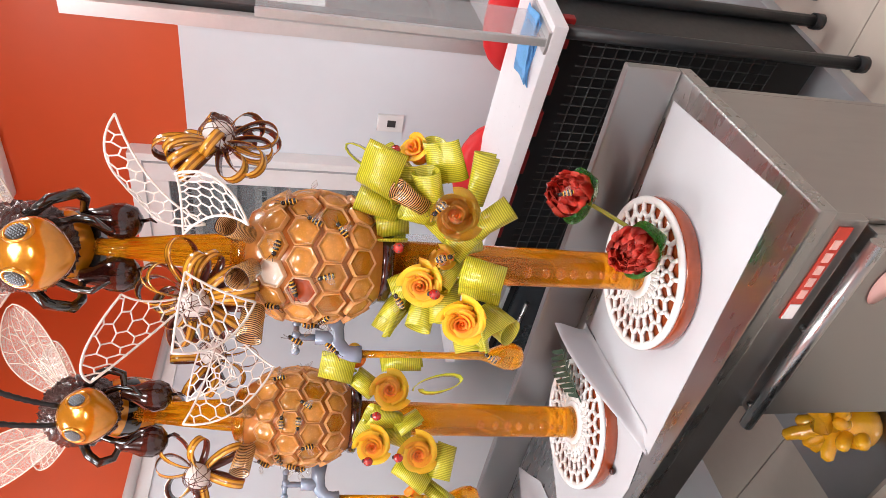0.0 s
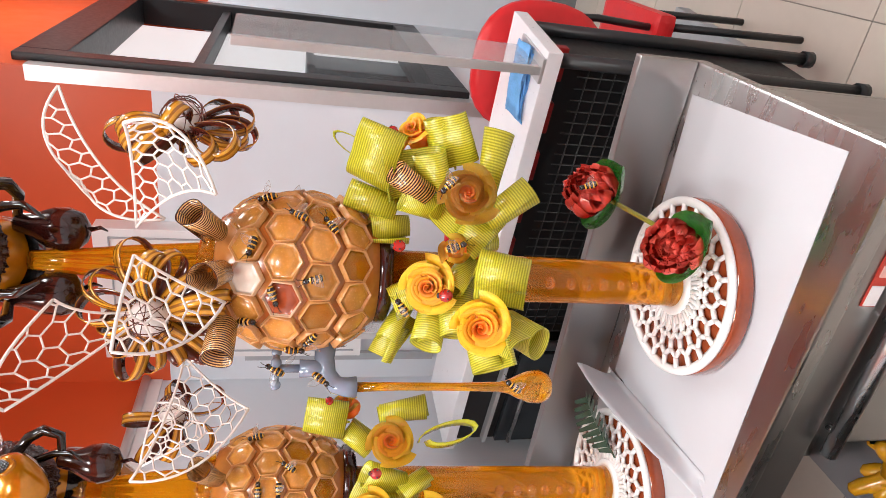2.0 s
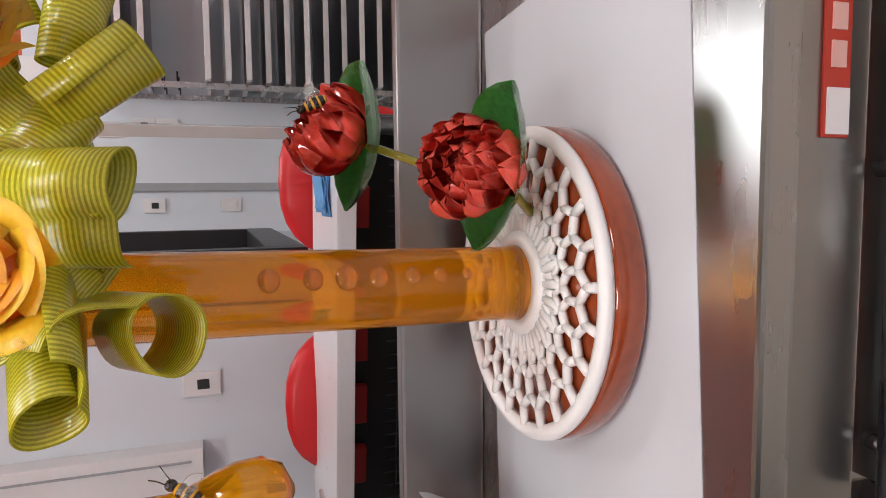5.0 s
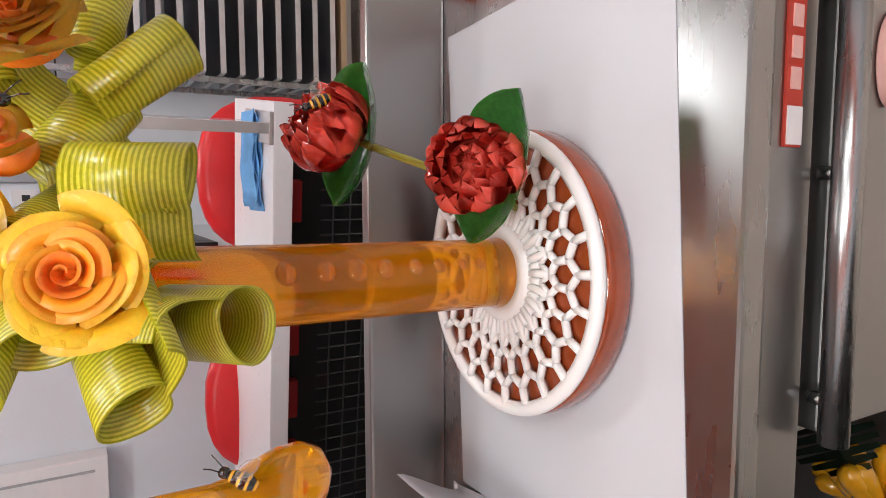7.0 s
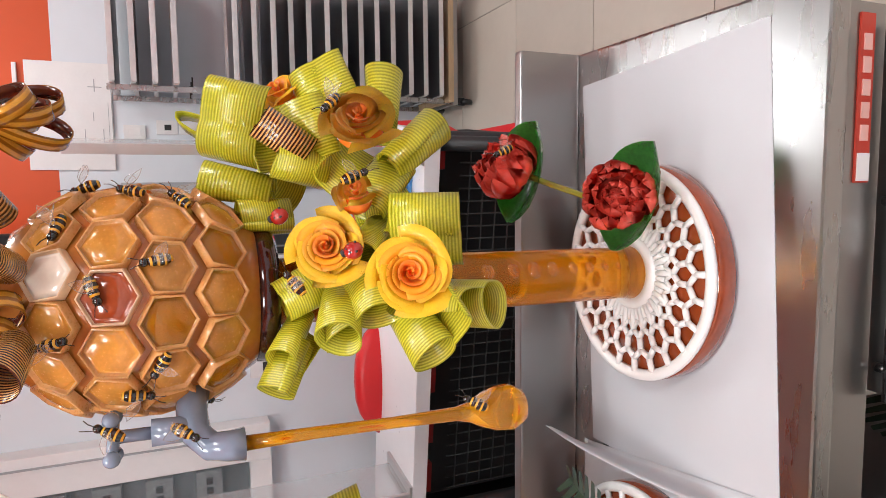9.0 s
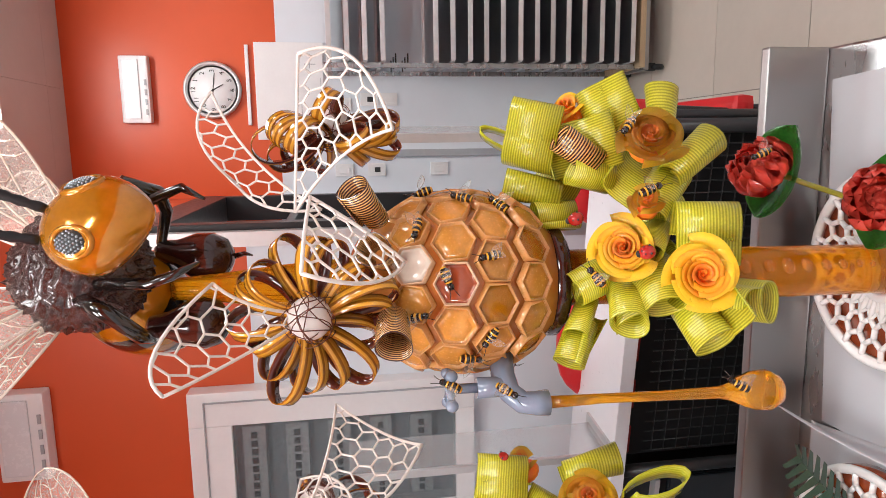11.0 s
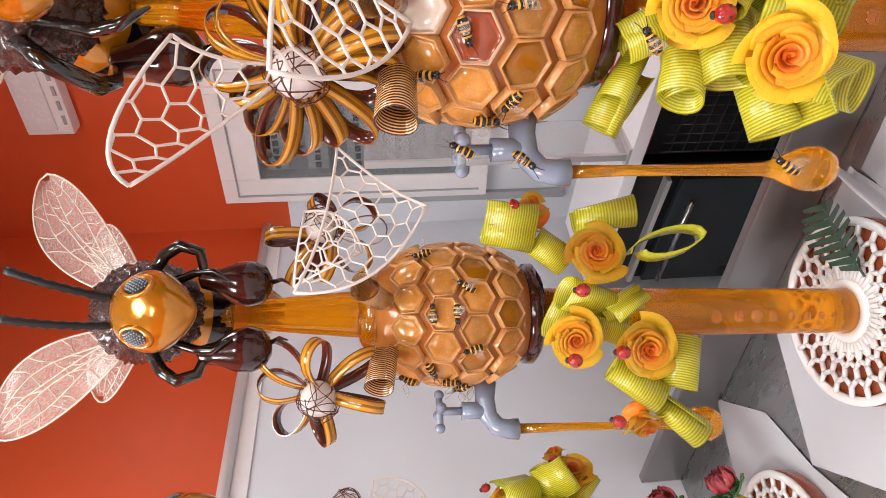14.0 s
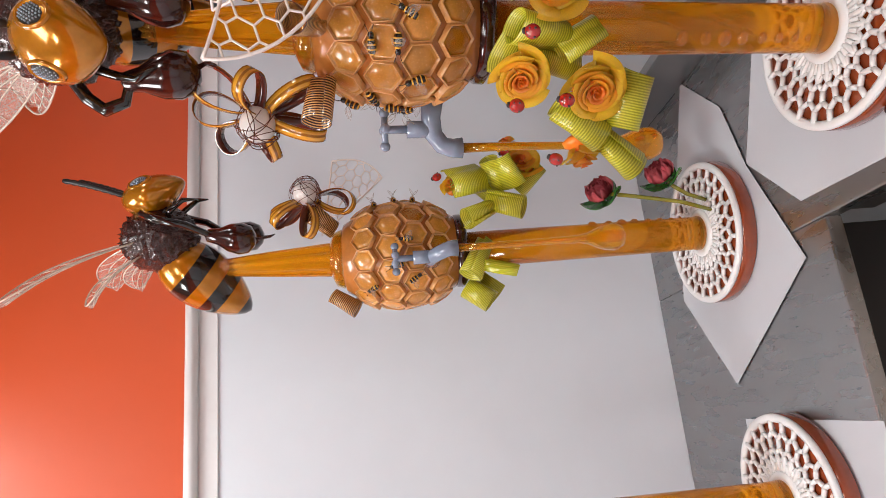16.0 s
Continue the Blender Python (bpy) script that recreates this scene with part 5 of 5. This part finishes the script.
        tube(bm, [Vector((0.035 * s, -0.04, -0.03)), a + Vector((0.05 * s, 0.03, -0.04)), a + Vector((0.05 * s, 0.012, -0.066)), a + Vector((0.036 * s, 0.012, -0.09))], [0.0065, 0.006, 0.005, 0.0015], 8)
        part("front_leg", bm, BLACK_SUGAR, bee)
    part("abdomen", M_ABDOMEN, None, bee, m=towards((0, 0.03, -0.01), tail, (0, 1, 0)))
    part("tap", M_TAP, None, ob, "blue grey sugar tap", Matrix.Translation(low))
    part("honey_drop", M_DROP[0.265], None, ob, "stretched amber honey drop under the tap")
    for p, r, d, kind in roses:
        heart, petals = {"rose": M_ROSE, "bud": M_BUD}[kind]
        rose = part("rose", heart, None, ob, "yellow rose with an orange heart", towards(Vector(p) + low, d) @ Matrix.Scale(r * 1.09, 4))
        for me in petals:
            part("petal", me, None, rose)
    turn_count = 0
    for p, d, kind in rolls:
        turn_count += 1
        me = {"roll": M_ROLLS[turn_count % 4], "small": M_ROLL_S, "tail": M_ROLL_T, "brown": M_ROLL_B}[kind]
        twist = turn_count * 1.9 + (2.3 if kind == "tail" else 0.0)
        part("ribbon_roll", me, None, ob, "brown striped ribbon roll" if kind == "brown" else "green striped ribbon roll", towards(Vector(p) + low, d, (0, -1, 0.2)) @ Matrix.Rotation(twist, 4, "Z") @ Matrix.Scale(0.82 if kind == "brown" else 1.0, 4))
    for p, d, s in bows:
        part("ribbon_loop", M_BOW, None, ob, "plain green ribbon loop", towards(Vector(p) + low, d, (0, -1, 0)) @ Matrix.Scale(s, 4))
    for p, d, r, stem in lotuses:
        heart, petals = M_LOTUS if special else M_LOTUS_P
        flower = part("lotus", heart, None, ob, "red sugar lotus in green leaves", towards(p, d) @ Matrix.Scale(r, 4))
        for me, q in petals:
            part("petal", me, None, flower, m=q)
        if special:
            part("leaf", M_BOAT, None, ob, "glossy green pointed leaf under the lotus", Matrix.Translation(Vector(p) + Vector((-0.004, -0.004, -0.72 * r))) @ pose(0, 0, 0, 8, 0, -64) @ Matrix.Scale(r * 2.95, 4))
        for a in () if special else (-25, 95, 215):
            part("leaf", M_CALYX, None, flower, m=pose(0, 0, 0.06, 0, 0, a) @ Matrix.Scale(1.22, 4))
        bm = bmesh.new()
        tube(bm, [Vector(q) for q in stem], 0.0042, 8)
        part("stem", bm, STEM_GREEN, ob)
    for az, z, head in bees:
        p, nor = on_hive(az, z, 0.003)
        small_bee(ob, Vector((p.x * hive_size, p.y * hive_size, 0.65 + (p.z - 0.65) * hive_size * squat + rise)), nor, (math.cos(radians(head)), 0.2, math.sin(radians(head))))
    for p, d, h in guests:
        small_bee(ob, Vector(p) + low, d, h)
    for p, d in ladybirds:
        part("ladybird", M_LADY, None, ob, "red ladybird with white dots", towards(Vector(p) + low, d))
    for k in sails:
        part("lattice_sail", M_SAILS[k], None, ob, "pale net of sugar hexagons", Matrix.Translation(low))
    for p, d, seed, cnt in flowers:
        ribbon_flower(ob, Vector(p) + low, d, seed, cnt)
    if monstera:
        part("monstera_leaf", M_MONSTERA, None, ob, "dark green slotted leaf", pose(0.06, -0.045, 0.046, 12, 0, -70))
    return ob


# small bees away from the hive: place, way of the back, way of the head
GUESTS = [((-0.165, -0.038, 0.345), (0.2, -1, 0), (0.6, 0, 0.8)), ((-0.15, -0.03, 0.625), (-0.3, -0.9, 0.4), (-0.5, 0, -0.8)), ((-0.138, -0.02, 0.685), (-0.6, -0.7, 0.3), (0.6, 0.2, 0.7)), ((0.075, -0.232, 0.512), (0.2, -1, 0.2), (-0.7, 0, 0.6)), ((0.0, -0.226, 0.50), (0, -1, 0.2), (0.3, 0, -0.9)), ((-0.075, -0.175, 0.552), (-0.3, -0.9, 0.3), (0.8, 0, 0.5)), ((0.138, -0.078, 0.24), (0.1, -0.9, 0.4), (-0.2, 0, 0.9))]
ROSES_A = [
    ((-0.095, -0.227, 0.460), 0.040, (-0.35, -1, 0.3), "rose"), ((-0.045, -0.182, 0.522), 0.038, (-0.25, -1, 0.3), "rose"),
    ((0.066, -0.222, 0.484), 0.039, (0.05, -1, 0.3), "rose"), ((0.0, -0.20, 0.492), 0.026, (0.0, -1, 0.3), "bud"),
    ((0.165, -0.128, 0.535), 0.033, (0.3, -0.8, 0.7), "bud"),
]
ROLLS_A = [
    ((0.152, -0.145, 0.505), (0.75, -0.35, 0.3), "roll"), ((0.125, -0.18, 0.44), (0.95, -0.2, -0.15), "roll"), ((0.105, -0.16, 0.517), (0.6, -0.3, 0.2), "roll"),
    ((0.062, -0.195, 0.420), (0.6, -0.3, -0.75), "roll"), ((-0.025, -0.21, 0.430), (-0.25, -0.35, -0.9), "roll"), ((-0.108, -0.185, 0.388), (-0.35, -0.7, -0.5), "tail"),
    ((-0.125, -0.175, 0.44), (-0.9, -0.2, -0.2), "roll"), ((-0.092, -0.145, 0.505), (-0.7, -0.3, 0.25), "roll"), ((-0.095, -0.1, 0.548), (-0.8, -0.1, 0.5), "small"),
    ((-0.118, -0.085, 0.555), (-0.9, 0.1, 0.4), "small"), ((0.115, -0.12, 0.592), (0.4, 0.2, 0.9), "roll"), ((0.075, -0.10, 0.59), (0.3, 0.1, 0.9), "roll"),
    ((0.04, -0.10, 0.565), (-0.1, 0.0, 0.9), "small"), ((0.09, -0.165, 0.548), (0.45, -0.3, 0.8), "brown"), ((-0.08, -0.165, 0.475), (-0.9, -0.3, 0.1), "roll"),
    ((0.045, -0.118, 0.782), (0.3, -0.8, 0.5), "brown"), ((-0.02, -0.122, 0.768), (-0.2, -0.9, 0.3), "brown"), ((-0.10, -0.10, 0.755), (-0.7, -0.6, 0.1), "brown"),
    ((0.115, -0.10, 0.54), (0.5, 0.1, 0.5), "roll"), ((0.14, -0.085, 0.56), (0.6, 0.3, 0.6), "roll"), ((0.065, -0.15, 0.53), (0.2, -0.2, 0.9), "small"), ((-0.03, -0.17, 0.475), (-0.5, -0.2, 0.4), "small"), ((0.03, -0.17, 0.455), (0.6, -0.1, -0.5), "roll"), ((-0.06, -0.12, 0.53), (-0.3, 0.1, 0.8), "small"),
    ((0.02, -0.15, 0.45), (0.2, 0.0, -0.9), "small"), ((-0.04, -0.13, 0.45), (-0.4, 0.2, -0.6), "small"),
]


def gathered(p):
    """The bouquet of the first sculpture sits close round its column."""
    return (p[0] + 0.022, p[1] + 0.048 - 0.12 * p[0], p[2] - 0.024) if 0.33 < p[2] < 0.65 and p[1] < -0.04 else p


ROSES_A = [(gathered(p), *rest) for p, *rest in ROSES_A]
ROLLS_A = [(gathered(p), *rest) for p, *rest in ROLLS_A]
GUESTS = [(gathered(p) if p[0] > -0.13 else p, *rest) for p, *rest in GUESTS]
BEES = [(-35, 0.70, 100), (-57, 0.656, 60), (-63, 0.612, 40), (-78, 0.717, 170), (-100, 0.633, 100), (-111, 0.687, 200), (-135, 0.722, 300), (-146, 0.633, 160), (-163, 0.656, 290), (172, 0.60, 250), (20, 0.66, 90), (60, 0.62, 30)]
FLOWERS = [((-0.073, -0.08, 0.844), (-0.42, -0.9, 0.05), 1, 16), ((0.188, -0.073, 0.82), (0.95, -0.3, 0.1), 2, 16)]
sculpture(
    0.0, 0.0, 35, "bee sugar sculpture with hive, yellow roses and red lotuses", ROSES_A, ROLLS_A,
    [(gathered((0.135, -0.09, 0.585)), (0.5, 0, 0.9), 1.0)],
    [((0.05, -0.112, 0.112), (-0.3, -0.65, 0.72), 0.052, [(0.04, -0.06, 0.04), (0.05, -0.085, 0.07), (0.05, -0.1, 0.095)]), ((0.138, -0.04, 0.205), (0.3, -0.5, 0.85), 0.051, [(0.06, -0.05, 0.04), (0.085, -0.05, 0.09), (0.11, -0.045, 0.14), (0.132, -0.042, 0.185)])],
    BEES, [((0.185, -0.111, 0.549), (0.2, -0.6, 0.8)), ((-0.037, -0.151, 0.479), (0, -0.9, 0.5)), ((0.03, -0.106, 0.534), (0, -0.8, 0.6))], (0, 1, 2, 3, 4), FLOWERS, tail=(0, 0.93, -0.3), hive_size=0.98, guests=GUESTS, head_size=0.82, lean_back=-0.05, sack=(0.0, 0.99), sink=0.010, rise=0.0, squat=0.93, lean=(-0.4, 0.9))
ROSES_B = [
    ((0.135, -0.11, 0.57), 0.032, (0.4, -0.8, 0.6), "bud"), ((0.075, -0.155, 0.503), 0.040, (0.25, -1, 0.15), "rose"),
    ((-0.03, -0.145, 0.53), 0.038, (-0.2, -1, 0.1), "rose"), ((-0.042, -0.155, 0.44), 0.041, (-0.15, -1, 0.05), "rose"),
    ((-0.135, -0.11, 0.43), 0.036, (-0.8, -0.6, -0.2), "bud"),
]
ROLLS_B = [
    ((0.105, -0.11, 0.605), (0.15, 0, 0.95), "roll"), ((0.13, -0.125, 0.478), (0.15, -0.2, -0.95), "roll"), ((0.02, -0.135, 0.51), (0.3, -0.2, 0.9), "roll"),
    ((-0.09, -0.14, 0.448), (-0.5, -0.2, -0.8), "roll"), ((-0.062, -0.14, 0.385), (-0.9, -0.2, 0.25), "roll"), ((-0.135, -0.12, 0.385), (-0.6, -0.2, -0.75), "roll"),
    ((0.01, -0.13, 0.46), (0.5, 0, -0.8), "small"), ((0.08, -0.11, 0.55), (0.5, 0, 0.6), "small"), ((0.03, -0.118, 0.785), (0.2, -0.8, 0.3), "brown"), ((-0.07, -0.1, 0.772), (-0.6, -0.6, 0.1), "brown"),
    ((-0.02, -0.12, 0.48), (0.3, 0.0, 0.9), "small"),
]
sculpture(
    -0.460, -0.012, 45, "bee sugar sculpture with hive, orange roses and dark leaf", ROSES_B, ROLLS_B,
    [((0.078, -0.15, 0.45), (0.25, 0, -0.9), 1.35)], [], [(-35, 0.70, 100), (-70, 0.64, 60), (-88, 0.656, 180), (-90, 0.69, 0), (-115, 0.63, 100), (-135, 0.69, 200), (-150, 0.66, 300), (-165, 0.64, 160), (170, 0.62, 290), (-160, 0.72, 90), (30, 0.64, 20)],
    [((0.14, -0.14, 0.605), (0.2, -0.6, 0.8)), ((0.03, -0.185, 0.53), (0, -0.9, 0.5)), ((-0.055, -0.18, 0.54), (0, -0.9, 0.4)), ((-0.045, -0.195, 0.485), (0, -0.9, 0.5)), ((-0.135, -0.15, 0.475), (-0.4, -0.8, 0.5))],
    (5,), [((-0.11, -0.06, 0.855), (-0.5, -0.85, 0.1), 5, 8), ((0.125, -0.02, 0.855), (0.7, -0.5, 0.2), 6, 8)], monstera=True, special=False,
    head=(0.008, -0.105, 1.052), thorax=(0.006, -0.03, 1.085), tail=(0, 0.6, -0.8), cone=1.03, rise=0.018, wing=0.84, sack=(-0.07, 0.965), hive_size=0.89, head_size=0.82, lean=(-1.0, 2.6))
ROSES_C = [((-0.05, -0.165, 0.425), 0.040, (-0.8, -0.6, 0.2), "rose"), ((-0.02, -0.20, 0.445), 0.03, (-0.4, -0.8, 0.4), "bud"), ((-0.05, -0.13, 0.565), 0.026, (-0.7, -0.5, 0.4), "bud")]
ROLLS_C = [
    ((-0.07, -0.135, 0.535), (-0.2, 0.1, 0.9), "roll"), ((-0.09, -0.08, 0.515), (-0.4, 0.3, 0.8), "roll"), ((-0.06, -0.15, 0.48), (-0.2, -0.7, 0.4), "roll"),
    ((-0.09, -0.09, 0.47), (-0.4, 0.2, -0.8), "roll"), ((-0.05, 0.085, 0.525), (-0.3, 0.5, -0.7), "tail"), ((-0.085, 0.01, 0.53), (-0.3, 0.5, 0.3), "roll"),
    ((-0.03, -0.14, 0.41), (-0.2, -0.7, -0.7), "roll"), ((-0.03, 0.085, 0.79), (-0.2, 0.5, -0.8), "brown"), ((-0.05, -0.08, 0.82), (-0.4, -0.5, 0.6), "brown"), ((-0.02, -0.12, 0.5), (0.3, -0.4, 0.4), "small"),
]
sculpture(
    -0.940, -0.175, 160, "bee sugar sculpture with hive and pink lotuses", ROSES_C, ROLLS_C,
    [((-0.09, 0.02, 0.53), (-0.3, 0.2, -0.9), 1.1)],
    [((-0.03, -0.128, 0.135), (-0.25, -0.75, 0.55), 0.034, [(-0.03, -0.07, 0.04), (-0.03, -0.085, 0.08), (-0.03, -0.11, 0.12)]), ((-0.03, -0.10, 0.262), (-0.3, -0.75, 0.6), 0.034, [(-0.05, -0.05, 0.04), (-0.045, -0.07, 0.1), (-0.03, -0.085, 0.18), (-0.03, -0.095, 0.24)])],
    [(-100, 0.70, 0), (-95, 0.66, 10), (-93, 0.62, 0), (175, 0.66, 90), (160, 0.63, 200), (150, 0.71, 30), (-160, 0.64, 60)],
    [((-0.06, -0.15, 0.595), (-0.5, -0.8, 0.4)), ((-0.06, -0.19, 0.46), (-0.6, -0.8, 0.4))], (6,), [((-0.07, -0.135, 0.845), (-0.35, -0.9, 0.1), 9, 6)], special=False,
    head=(0, -0.15, 1.142), thorax=(0, -0.066, 1.14), tail=(0.25, 0.65, -0.70), cone=1.085, rise=0.022, lean_back=0.5, wing=0.95, sack=(-0.061, 0.998), hive_size=0.93)


def bare_base(x, y):
    ob = new("sculpture_base")
    ob.matrix_basis = pose(x, y, 0.903)
    tagged(ob, "sculpture base disc with white lattice and amber column", "sculpture base")
    part("base_disc", M_BASE, None, ob)
    part("lattice_top", M_LATTICE, None, ob)
    part("column", M_COLUMN, None, ob)


bare_base(-0.84, -0.70)


def yellow_sculpture():
    ob = new("yellow_sugar_piece")
    ob.matrix_basis = pose(-0.37, -0.1, 0.22)
    tagged(ob, "knobbly yellow sugar piece on the shelf under the counter", "sugar piece")
    rng = random.Random(11)
    bm = bmesh.new()
    ball(bm, (0, 0, 0.06), (0.06, 0.06, 0.06), 14, 9)
    core = part("core", bm, YELLOW_JELLY, ob)
    for k in range(26):
        bm = bmesh.new()
        a, h = rng.uniform(0, math.tau), rng.uniform(0, 0.2)
        d = Vector((math.cos(a), math.sin(a), rng.uniform(-0.1, 0.9))).normalized()
        p = Vector((0, 0, h * 0.6 + 0.03))
        ln = rng.uniform(0.05, 0.1)
        tube(bm, [p, p + d * ln * 0.6, p + d * ln * 0.9 + Vector((0, 0, 0.012)), p + d * (ln + 0.012) + Vector((0, 0, 0.016)), p + d * (ln + 0.018) + Vector((0, 0, 0.018))], [0.025, 0.015, 0.017, 0.014, 0.004], 10)
        part("knob", bm, YELLOW_JELLY, core)
    part("leaf", M_MONSTERA, None, ob, "dark slotted leaf", pose(0.07, 0.0, 0.2, 30, 20, -60) @ Matrix.Scale(1.2, 4))


yellow_sculpture()
